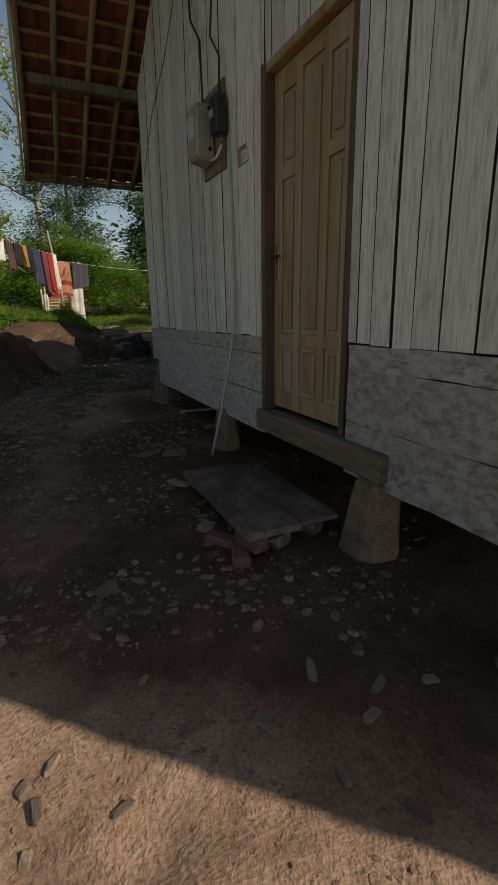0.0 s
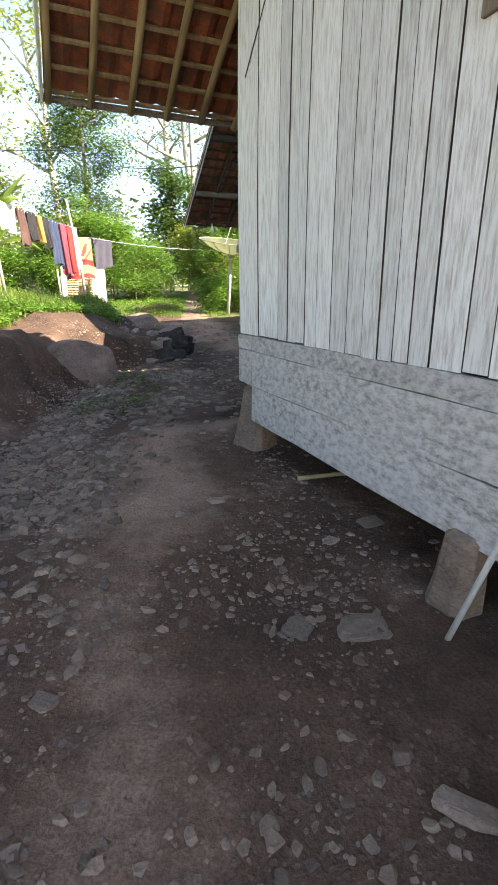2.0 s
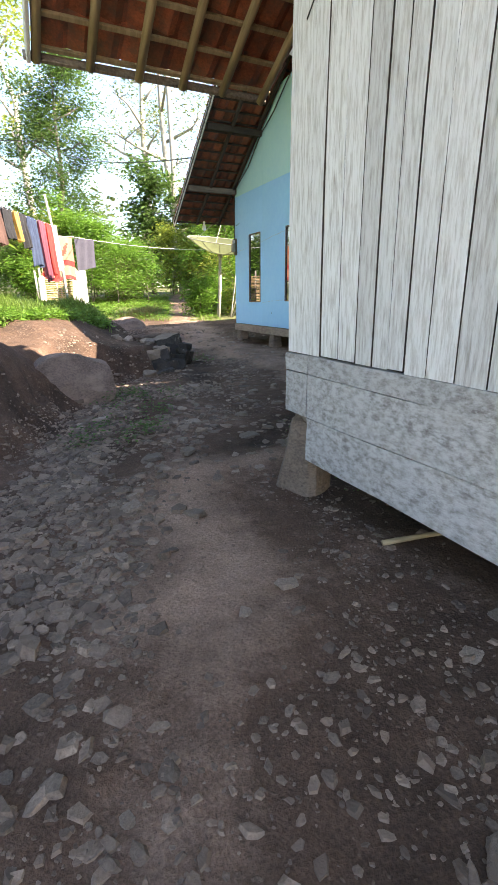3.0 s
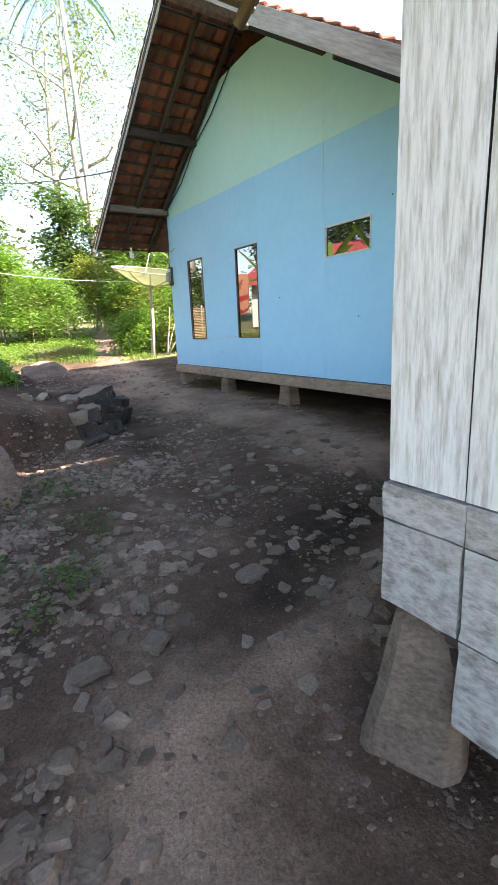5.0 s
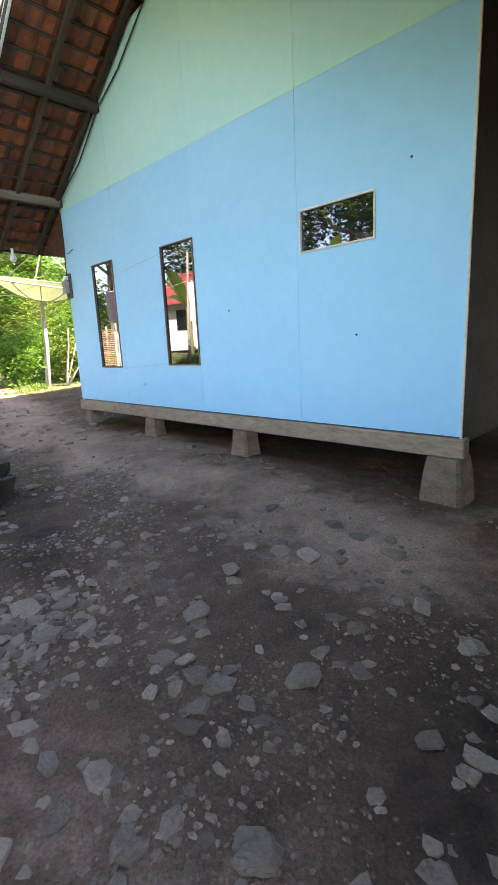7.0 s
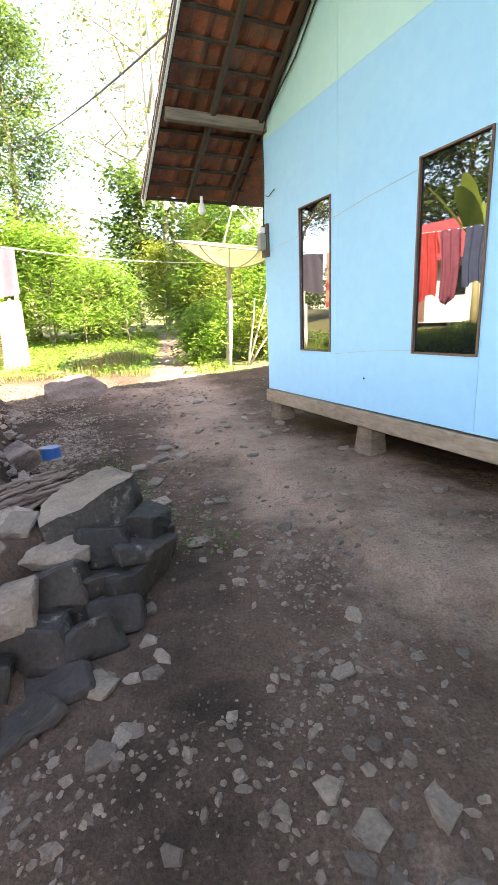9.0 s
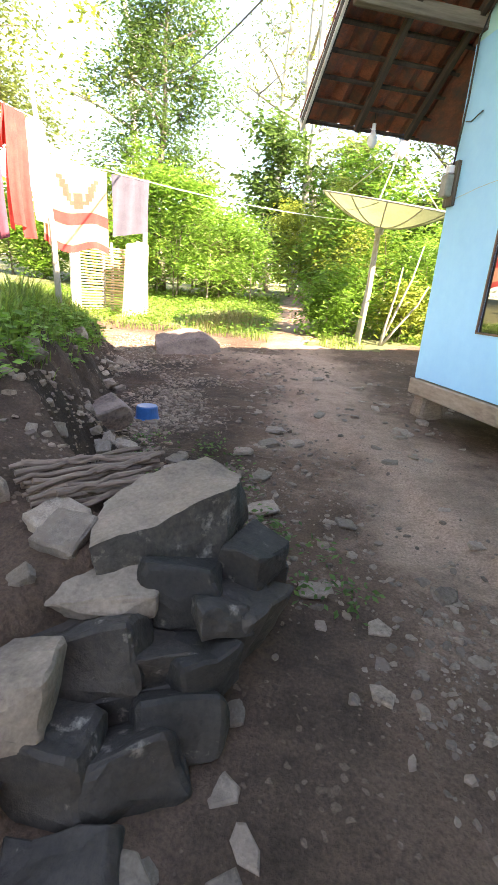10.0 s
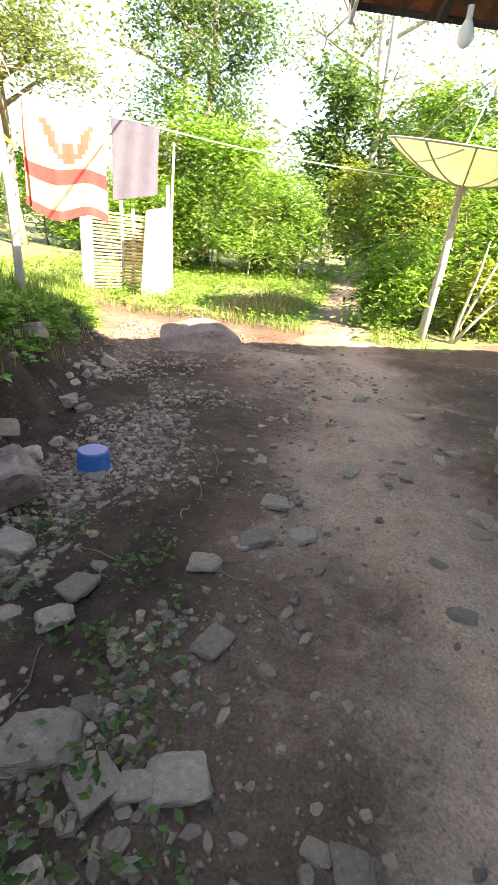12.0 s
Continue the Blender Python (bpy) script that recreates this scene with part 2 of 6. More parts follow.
M["leaf_deep"] = leafy("deep_green_leaf", (0.045, 0.09, 0.022), (0.11, 0.19, 0.045), 0.5)
M["leaf_fresh"] = leafy("fresh_green_leaf", (0.085, 0.19, 0.022), (0.18, 0.33, 0.045))
M["leaf_olive"] = leafy("olive_green_leaf", (0.09, 0.13, 0.035), (0.2, 0.25, 0.07))
M["leaf_yellow"] = leafy("yellow_green_leaf", (0.16, 0.22, 0.03), (0.33, 0.38, 0.065))
M["grass"] = leafy("grass_blade", (0.09, 0.16, 0.025), (0.21, 0.3, 0.055))
M["dry_grass"] = leafy("dry_grass_blade", (0.17, 0.15, 0.05), (0.34, 0.29, 0.11))


def plain(name, colour, rough=0.5, metal=0.0, **inputs):
    m = bpy.data.materials.new(name)
    m.use_nodes = True
    b = m.node_tree.nodes["Principled BSDF"]
    b.inputs["Base Color"].default_value = (*colour, 1)
    b.inputs["Roughness"].default_value = rough
    b.inputs["Metallic"].default_value = metal
    for k, v in inputs.items():
        b.inputs[k.replace("_", " ")].default_value = v
    return m


M["glass"] = plain("dark_window_glass", (0.01, 0.012, 0.013), 0.02, 0.0, IOR=2.4)
M["cloth"] = {}
M["dish"] = surface("yellowed_dish_mesh", (0.13, 0.145, 0.065), (0.20, 0.215, 0.11), 3, 40, 0.5, 0.1, vary=0.1, through_light=0.55)
M["bamboo"] = surface("split_bamboo", (0.24, 0.15, 0.08), (0.50, 0.36, 0.20), 6, 40, 0.6, 0.3, (0.15, 1, 1), 0.3)
M["sacking"] = surface("white_plastic_sacking", (0.55, 0.54, 0.50), (0.80, 0.79, 0.75), 5, 60, 0.7, 0.3, vary=0.1, through_light=0.25)
M["twig"] = surface("dry_twig", (0.055, 0.036, 0.028), (0.21, 0.145, 0.11), 8, 40, 0.85, 0.5, (0.2, 1, 1), 0.3)
M["bulb"] = plain("opal_bulb_glass", (0.85, 0.85, 0.84), 0.25)
M["blue_plastic"] = surface("blue_plastic", (0.005, 0.070, 0.22), (0.010, 0.115, 0.33), 4, 30, 0.4, 0.05, vary=0.05)
M["white_plastic"] = plain("white_plastic", (0.78, 0.78, 0.78), 0.4)
M["sticker"] = surface("faded_red_sticker", (0.26, 0.11, 0.11), (0.38, 0.19, 0.18), 6, 60, 0.5, 0.05, vary=0.0)
M["sticker_pale"] = surface("pale_sticker_field", (0.42, 0.46, 0.52), (0.58, 0.62, 0.68), 6, 60, 0.5, 0.05, vary=0.0)
M["banana"] = surface("banana_leaf", (0.13, 0.22, 0.03), (0.26, 0.36, 0.06), 4, 30, 0.45, 0.2, (1, 1, 1), 0.2, through_light=0.45)
M["banana_stem"] = surface("banana_stem", (0.16, 0.17, 0.06), (0.34, 0.30, 0.14), 4, 30, 0.7, 0.3, (1, 1, 0.2), 0.2)
M["red_roof"] = surface("painted_red_roof", (0.20, 0.03, 0.035), (0.38, 0.07, 0.08), 3, 30, 0.7, 0.3, vary=0.1)
for key, dark, light in (("black", (0.010, 0.010, 0.012), (0.03, 0.03, 0.034)), ("blue", (0.022, 0.035, 0.075), (0.05, 0.072, 0.13)), ("pink", (0.13, 0.03, 0.05), (0.24, 0.07, 0.10)), ("red", (0.28, 0.02, 0.02), (0.42, 0.05, 0.04)),
                         ("white", (0.66, 0.66, 0.64), (0.82, 0.82, 0.80)), ("brown", (0.07, 0.035, 0.03), (0.13, 0.07, 0.055)), ("lilac", (0.06, 0.055, 0.075), (0.09, 0.085, 0.11)), ("ochre", (0.30, 0.17, 0.04), (0.48, 0.29, 0.09)), ("orange", (0.26, 0.045, 0.03), (0.36, 0.08, 0.05)), ("cream", (0.44, 0.20, 0.12), (0.56, 0.27, 0.17))):
    M["cloth"][key] = surface(key + "_cloth", dark, light, 7, 90, 0.85, 0.25, vary=0.05, through_light=0.25)
M["inside"] = plain("dark_room_plaster", (0.03, 0.03, 0.03), 0.9)


# ---- small builders ----
def mesh_of(bm, name, material, smooth=False):
    me = bpy.data.meshes.new(name)
    bm.to_mesh(me)
    bm.free()
    me.materials.append(material)
    if smooth:
        for p in me.polygons:
            p.use_smooth = True
    return me


def part(name, bm, material, parent=None, label="", at=None, smooth=False):
    me = bm if isinstance(bm, bpy.types.Mesh) else mesh_of(bm, name, material, smooth)
    ob = new(name, me)
    if parent:
        ob.parent = parent
    if at is not None:
        ob.matrix_local = at
    return tagged(ob, label)


def thing(name, m, label, category, group="", kind=""):
    ob = new(name)
    ob.empty_display_size = 0.1
    ob.matrix_world = m
    return tagged(ob, label, category, group, kind)


def box(bm, lo, hi, bevel=0.0, wobble=0.0, cuts=0, m=None):
    """A box between two corners, bevelled, or cut and roughened."""
    lo, hi = Vector(lo), Vector(hi)
    got = bmesh.ops.create_cube(bm, size=1.0)["verts"]
    for v in got:
        v.co = Vector([(lo[i] + hi[i]) / 2 + v.co[i] * (hi[i] - lo[i]) for i in range(3)])
    edges = {e for v in got for e in v.link_edges}
    if bevel:
        out = bmesh.ops.bevel(bm, geom=list(edges), offset=bevel, segments=1, affect="EDGES")
        got = list({v for f in out["faces"] for v in f.verts} | {v for v in got if v.is_valid})
    if cuts:
        edges = {e for v in got if v.is_valid for e in v.link_edges}
        out = bmesh.ops.subdivide_edges(bm, edges=list(edges), cuts=cuts, use_grid_fill=True)
        got = list({g for g in out["geom"] if isinstance(g, bmesh.types.BMVert)} | {v for v in got if v.is_valid})
    if wobble:
        off = Vector((random.uniform(0, 50), random.uniform(0, 50), 0))
        for v in got:
            v.co += noise.noise_vector(v.co * 3.1 + off) * wobble
    if m is not None:
        for v in got:
            v.co = m @ v.co
    return bm


def boxed(lo, hi, bevel=0.0, wobble=0.0, cuts=0, m=None):
    return box(bmesh.new(), lo, hi, bevel, wobble, cuts, m)


def tube(bm, pts, radii, sides=8, cap=True):
    """A tube through the points, with a radius each."""
    pts = [Vector(p) for p in pts]
    if not isinstance(radii, (list, tuple)):
        radii = [radii] * len(pts)
    rings = []
    for i, p in enumerate(pts):
        d = (pts[min(i + 1, len(pts) - 1)] - pts[max(i - 1, 0)]).normalized()
        a = d.cross(Vector((0.31, 0.17, 0.94)) if abs(d.z) < 0.93 else Vector((1, 0.1, 0))).normalized()
        b = d.cross(a)
        rings.append([bm.verts.new(p + (a * math.cos(k * 2 * math.pi / sides) + b * math.sin(k * 2 * math.pi / sides)) * radii[i]) for k in range(sides)])
    for r, s in zip(rings, rings[1:]):
        for k in range(sides):
            bm.faces.new((r[k], r[(k + 1) % sides], s[(k + 1) % sides], s[k]))
    if cap:
        bm.faces.new(rings[0][::-1])
        bm.faces.new(rings[-1])
    return bm


def tubed(pts, radii, sides=8):
    return tube(bmesh.new(), pts, radii, sides)


def sag(a, b, drop, n=14):
    a, b = Vector(a), Vector(b)
    return [a.lerp(b, i / n) - Vector((0, 0, drop * 4 * (i / n) * (1 - i / n))) for i in range(n + 1)]


def rock_mesh(name, material, seed, cuts=3, rough=0.16, flat=1.0, angular=True, cut=(0.26, 0.46)):
    """A broken stone of about one metre: a ball cut by random planes, roughened."""
    rnd = random.Random(seed)
    bm = bmesh.new()
    bmesh.ops.create_icosphere(bm, subdivisions=cuts, radius=0.62)
    planes = []
    for _ in range(11 if angular else 6):
        d = Vector((rnd.gauss(0, 1), rnd.gauss(0, 1), rnd.gauss(0, 1))).normalized()
        planes.append((d, rnd.uniform(*cut)))
    if angular:
        planes += [(Vector((rnd.gauss(0, 0.12), rnd.gauss(0, 0.12), 1)).normalized(), 0.24), (Vector((0, 0, -1)), 0.26)]
    off = Vector((seed * 1.7, seed * 0.9, 3.0))
    for v in bm.verts:
        for d, h in planes:
            over = v.co.dot(d) - h
            if over > 0:
                v.co -= d * over
        v.co += noise.noise_vector(v.co * 2.3 + off) * rough * (0.22 if angular else 0.5) + noise.noise_vector(v.co * 7 + off) * rough * 0.12
        v.co.z *= flat
    return mesh_of(bm, name, material, False)


def bulk(name, verts, faces, material, smooth=False):
    me = bpy.data.meshes.new(name)
    me.from_pydata(verts, [], faces)
    me.materials.append(material)
    return me


# ---- ground ----
def along(value, table):
    """Straight lines between the rows of a table."""
    return float(np.interp(value, [r[0] for r in table], [r[1] for r in table]))


LEVEL = [(-40, -0.3), (-3, 0.0), (0, 0.09), (4, 0.21), (6, 0.25), (8, 0.32), (11, 0.40), (15, 0.44), (17.5, 0.62), (20, 0.95), (24, 1.25), (32, 1.7), (60, 2.8), (600, 8.0)]
EDGE = [(-30, -4.0), (0, -3.5), (4, -3.25), (7, -3.3), (9.5, -3.25), (10.4, -3.05), (10.9, -2.82), (11.8, -2.62), (12.3, -2.95), (13.0, -3.6), (13.6, -3.85), (14.8, -4.6), (17, -5.5), (19, -6.8), (22, -9.0), (40, -16)]
RISE = [(-30, 0.8), (4, 0.85), (8, 0.85), (10.4, 0.5), (11.8, 0.42), (12.4, 0.5), (13.2, 0.9), (14.5, 0.95), (16, 0.75), (17.5, 0.4), (20, 0.15), (40, 0.1)]


def drip(x, y):
    """Distance from the packed ridge along the end of the wooden house."""
    return (x + 1.1) * -0.57 + (y - 6.68) * 0.82 + 0.08 * noise.noise(Vector((x * 1.5, y * 1.5, 17.0)))


def before_blue(x, y):
    """Distance from the blue gable wall, negative on the path's side."""
    return (x + 1.39) * 0.916 + (y - 15.95) * 0.40 + 0.18 * noise.noise(Vector((x * 1.2, y * 1.2, 27.0)))


def ground_at(x, y, fine=True):
    z = along(y, LEVEL)
    edge, rise = along(y, EDGE), along(y, RISE)
    wide = along(y, [(9.4, 0.9), (10.4, 0.3), (12.1, 0.3), (13.0, 0.85), (14.5, 0.9), (16, 0.7), (18, 0.9)])
    edge += 0.22 * noise.noise(Vector((0.0, y * 0.9, 4.0))) if y < 9.8 or y > 12.2 else 0.0
    s = min(max((edge - x) / wide, 0.0), 1.0)
    z += rise * s * s * (3 - 2 * s)
    if x < edge - wide:
        z += min((edge - wide - x) * 0.07, 0.9)
    if x > 0.5 and y > 18:
        z += min((x - 0.5) * 0.03, 0.4)
    if x < -3.2 and 9.0 < y < 14.0:
        k = min((-3.2 - x) / 1.3, 1.0)
        z += 0.38 * k * k * (3 - 2 * k) * min(min(y - 9.0, 1.0), 1.0) * min(max((13.4 - y) / 1.2, 0.0), 1.0)
    z += 0.05 * math.exp(-(drip(x, y) / 0.24) ** 2) * min(max((y - 5.6) / 0.8, 0.0), 1.0) if -2.2 < x < 2.0 and y < 9.5 else 0.0
    k = min(max((before_blue(x, y) + 1.25) / 0.22, 0.0), 1.0) if 9.0 < y < 17.6 else 0.0
    z += 0.07 * k * k * (3 - 2 * k) * min(max((17.4 - y) / 0.4, 0.0), 1.0) * min(max((y - 9.2) / 2.0, 0.0), 1.0)
    z += 0.035 * noise.noise(Vector((x * 0.8, y * 0.8, 0)))
    if fine:
        lump = 0.022 + 0.16 * math.sin(math.pi * s)
        z += (0.010 + 0.05 * math.sin(math.pi * s)) * noise.fractal(Vector((x * 6.5, y * 6.5, 9.0)), 1.0, 2.1, 2)
        z += lump * noise.fractal(Vector((x * 2.6, y * 2.6, 1.0)), 1.0, 2.1, 4)
        z += 0.006 * noise.noise(Vector((x * 14, y * 14, 2.0)))
    return z


def green_from(y):
    """How far behind the bank's foot the green begins."""
    return along(y, [(4, 1.7), (9.5, 1.5), (11.0, 1.4), (12.4, 0.85), (13.2, 0.55), (15, 0.35), (18, 0.3)])


TREAD = [(-6, 0.6), (0, -0.7), (3, -1.25), (4.5, -1.6), (6, -1.7), (7, -1.75), (9.5, -1.75), (12, -1.7), (15, -1.9), (20, -3.1), (24, -3.9), (40, -6)]


def worn_lit_at(x, y):
    """How far feet have packed the soil to pale dust, along the path and in front of the blue house, plus sunlight
    painted before the door.
    """
    soft = 0.35 * noise.noise(Vector((x * 1.1, y * 1.1, 40.0)))
    main = math.exp(-((x - along(y, TREAD) + soft) / (0.45 if y < 13 else 0.6)) ** 2)
    if 6.2 < y < 9.8:
        main *= 1.0 - 0.5 * min(y - 6.2, 1.0, 9.8 - y)
    wall = (x + 1.39) * 0.916 + (y - 15.95) * 0.40
    front = math.exp(-((wall + 0.9 + soft) / (0.62 if y < 12.5 else 1.0)) ** 2) if 8.0 < y < 18.5 else 0.0
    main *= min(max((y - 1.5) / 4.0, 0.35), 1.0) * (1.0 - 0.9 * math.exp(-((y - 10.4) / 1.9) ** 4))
    ridge, damp = 0.0, 0.0
    if 5.5 < y < 9.5:
        d = drip(x, y)
        ridge = 0.95 * math.exp(-((d + 0.05) / 0.22) ** 2) * min(max((x + 2.2) / 0.6, 0.0), 1.0)
        damp = 0.7 * math.exp(-((d - 0.60) / 0.45) ** 2) * min(max((x + 2.0) / 0.9, 0.0), 1.0)
    if 9.6 < y < 15.0:
        damp = max(damp, 0.55 * math.exp(-((x + 2.0 + 0.25 * soft) / 0.34) ** 2) * min((y - 9.6) / 0.8, 1.0, (15.0 - y) / 1.0))
    if 11.0 < y < 18.0:
        damp = max(damp, 0.6 * min(max((-2.7 - x) / 0.5, 0.0), 1.0) * min(y - 11.0, 1.0, 18.0 - y))
    # the last term paints sunlight: pale soil up to the roof's shadow edge
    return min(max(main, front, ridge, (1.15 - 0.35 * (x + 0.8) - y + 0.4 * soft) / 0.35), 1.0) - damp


def build_ground():
    def steps(near0, near1, fine, far):
        mid = list(np.arange(near0, near1 + 1e-6, fine))
        lo, hi, gap = [], [], fine
        a, b = near0, near1
        while b < far:
            gap *= 1.22
            a, b = a - gap, b + gap
            lo.append(a)
            hi.append(b)
        return lo[::-1] + mid + hi
    xs, ys = steps(-5.6, 1.8, 0.05, 900), steps(-1.0, 17.0, 0.055, 900)
    ys = [y for y in ys if y <= 17.0] + list(np.arange(17.1, 28.0, 0.11)) + [y + 10.4 for y in ys if y > 17.7]
    verts = []
    for y in ys:
        for x in xs:
            near = -14 < x < 8 and -8 < y < 40
            verts.append((x, y, ground_at(x, y, near)))
    n = len(xs)
    faces = [(j * n + i, j * n + i + 1, (j + 1) * n + i + 1, (j + 1) * n + i) for j in range(len(ys) - 1) for i in range(n - 1)]
    me = bulk("ground", verts, faces, M["earth"])
    me.materials.append(M["grass_soil"])
    co = np.array(verts)
    for p in me.polygons:
        x, y, _ = co[p.vertices[0]]
        wob = noise.noise(Vector((x * 0.7, y * 0.7, 8.0))) * 0.9
        track = abs(x - (-3.3 - 0.14 * (y - 20)) + wob * 0.25) < 0.34 + 0.25 * noise.noise(Vector((x * 2.5, y * 2.5, 5.0)))
        if (y + wob > 19.9 and not track) or x < along(y, EDGE) - green_from(y) - 0.35 + wob * 0.4 or x > 9 or y < -6:
            p.material_index = 1
        p.use_smooth = True
    # trodden dust, with the sunlit strip put into the same value
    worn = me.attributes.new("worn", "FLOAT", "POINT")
    worn.data.foreach_set("value", [worn_lit_at(x, y) if -12 < x < 6 and -6 < y < 40 else 0.3 for x, y, z in verts])
    tagged(new("ground", me), "trodden reddish-brown earth path with grassy banks", "ground", kind="structure")


build_ground()


# ---- roofs ----
def tile_mesh(wide, long):
    """One curved clay tile: wide along y, long along x, its lip at the low end."""
    verts, faces, n = [], [], 4
    for top in (0, 1):
        for x in (0.0, long):
            for k in range(n + 1):
                y = wide * k / n
                z = 0.022 * math.sin(2 * math.pi * k / n) + 0.014 * top + 0.030 * (1 - x / long)
                verts.append((x - 0.02, y, z))
    row = n + 1
    for k in range(n):
        faces.append((k, k + row, k + row + 1, k + 1))
        faces.append((2 * row + k, 2 * row + k + 1, 3 * row + k + 1, 3 * row + k))
        faces.append((k, k + 1, 2 * row + k + 1, 2 * row + k))
    faces.append((0, 2 * row, 3 * row, row))
    faces.append((n, row + n, 3 * row + n, 2 * row + n))
    return bulk("tile", verts, faces, M["tile"])


def roof_slope(parent, eave, ridge, v0, v1, split, pole, pole_gap, pole_r, batten_mat, cut=None, reach=0.0):
    """One slope of a tiled roof: eave and ridge as (u, z), from the verge v0 to v1; single tiles up to split, a joined sheet past it."""
    (u0, z0), (u1, z1) = eave, ridge
    flip = 1 if u1 > u0 else -1
    length = math.hypot(u1 - u0, z1 - z0)
    ax = Vector((u1 - u0, 0, z1 - z0)).normalized()
    ay = Vector((0, 1, 0))
    m = Matrix.Translation((u0, v0, z0)) @ Matrix((ax, ay * flip, ax.cross(ay * flip))).transposed().to_4x4()
    width = (v1 - v0)
    roof = part("roof", bmesh_sheet(length, width, flip, split - v0, reach), M["tile_bulk"], parent, "old red clay tile roof on poles and battens", at=m)
    tagged(roof, kind="stuff")
    if cut:
        cut(roof, m)
    wide, long = 0.205, 0.255
    me = tile_mesh(wide + 0.02, long + 0.05)
    if not cut:
        for r in range(int(length / long)):
            for c in range(int((split - v0) / wide) + 1):
                at = Matrix.Translation((r * long, c * wide * flip - (wide if flip < 0 else 0), 0.015)) @ pose(0, 0, 0, random.uniform(-1.5, 1.5), random.uniform(-1, 1), random.uniform(-1.2, 1.2))
                part("tile", me, None, roof, at=at)
        end = split - v0 + 0.06
        for r in range(int(length / long)):
            bm = boxed((r * long + 0.0, min(0, end * flip), -0.035), (r * long + 0.035, max(0, end * flip), -0.004), 0.003)
            part("batten", bm, batten_mat, roof)
        k = 0
        while k * pole_gap < end:
            y = (0.02 + k * pole_gap) * flip
            if pole_r:
                pts = [(s, y + 0.012 * math.sin(s * 1.7 + k), -0.035 - pole_r + 0.01 * math.sin(s * 2.3 + k * 2)) for s in np.linspace(-0.05, length, 9)]
                part("rafter", tubed(pts, [pole_r * (1 - 0.02 * i) for i in range(9)], 9), pole, roof, smooth=True)
            else:
                part("rafter", boxed((0.05, y - 0.025, -0.115), (length, y + 0.03, -0.037), 0.004), pole, roof)
            k += 1
    return roof, m, flip, length


def bmesh_sheet(length, width, flip, start, reach=0.0):
    """The joined part of a slope: stepped courses with a waved section."""
    bm = bmesh.new()
    long, n = 0.255, max(int((width - start) / 0.07), 2)
    for r in range(int((length - reach) / long) + 1):
        x0, x1 = reach + r * long, min(reach + (r + 1) * long + 0.04, length + 0.02)
        rows = []
        for x, lift in ((x0, 0.045), (x1, 0.012)):
            rows.append([bm.verts.new((x, flip * (start + (width - start) * k / n), lift + 0.02 * math.sin(k * 2.15))) for k in range(n + 1)])
        for k in range(n):
            f = (rows[0][k], rows[1][k], rows[1][k + 1], rows[0][k + 1])
            bm.faces.new(f if flip < 0 else f[::-1])
    lo, hi = sorted((flip * start, flip * width))
    box(bm, (reach, lo, -0.03), (length, hi, -0.005))
    return bm


def house_pose(origin, far):
    """Local axes: x along the gable wall, y into the house, z up."""
    o, f = Vector((*origin, 0)), Vector((*far, 0))
    u = (f - o).normalized()
    v = Vector((-u.y, u.x, 0))
    return Matrix.Translation(o) @ Matrix((u, v, Vector((0, 0, 1)))).transposed().to_4x4()


# ---- wooden house ----
WOOD_EAVE, WOOD_RIDGE, WOOD_VERGE, WOOD_END = (-1.48, 3.50), (3.1, 6.0), -1.36, 6.05
WOOD_SLOPE = (WOOD_RIDGE[1] - WOOD_EAVE[1]) / (WOOD_RIDGE[0] - WOOD_EAVE[0])
WOOD = house_pose((-1.01, 6.136), (-1.01 + 0.419, 6.136 - 0.908))


def wood_top(u):
    return WOOD_RIDGE[1] - WOOD_SLOPE * abs(u - WOOD_RIDGE[0]) - 0.14


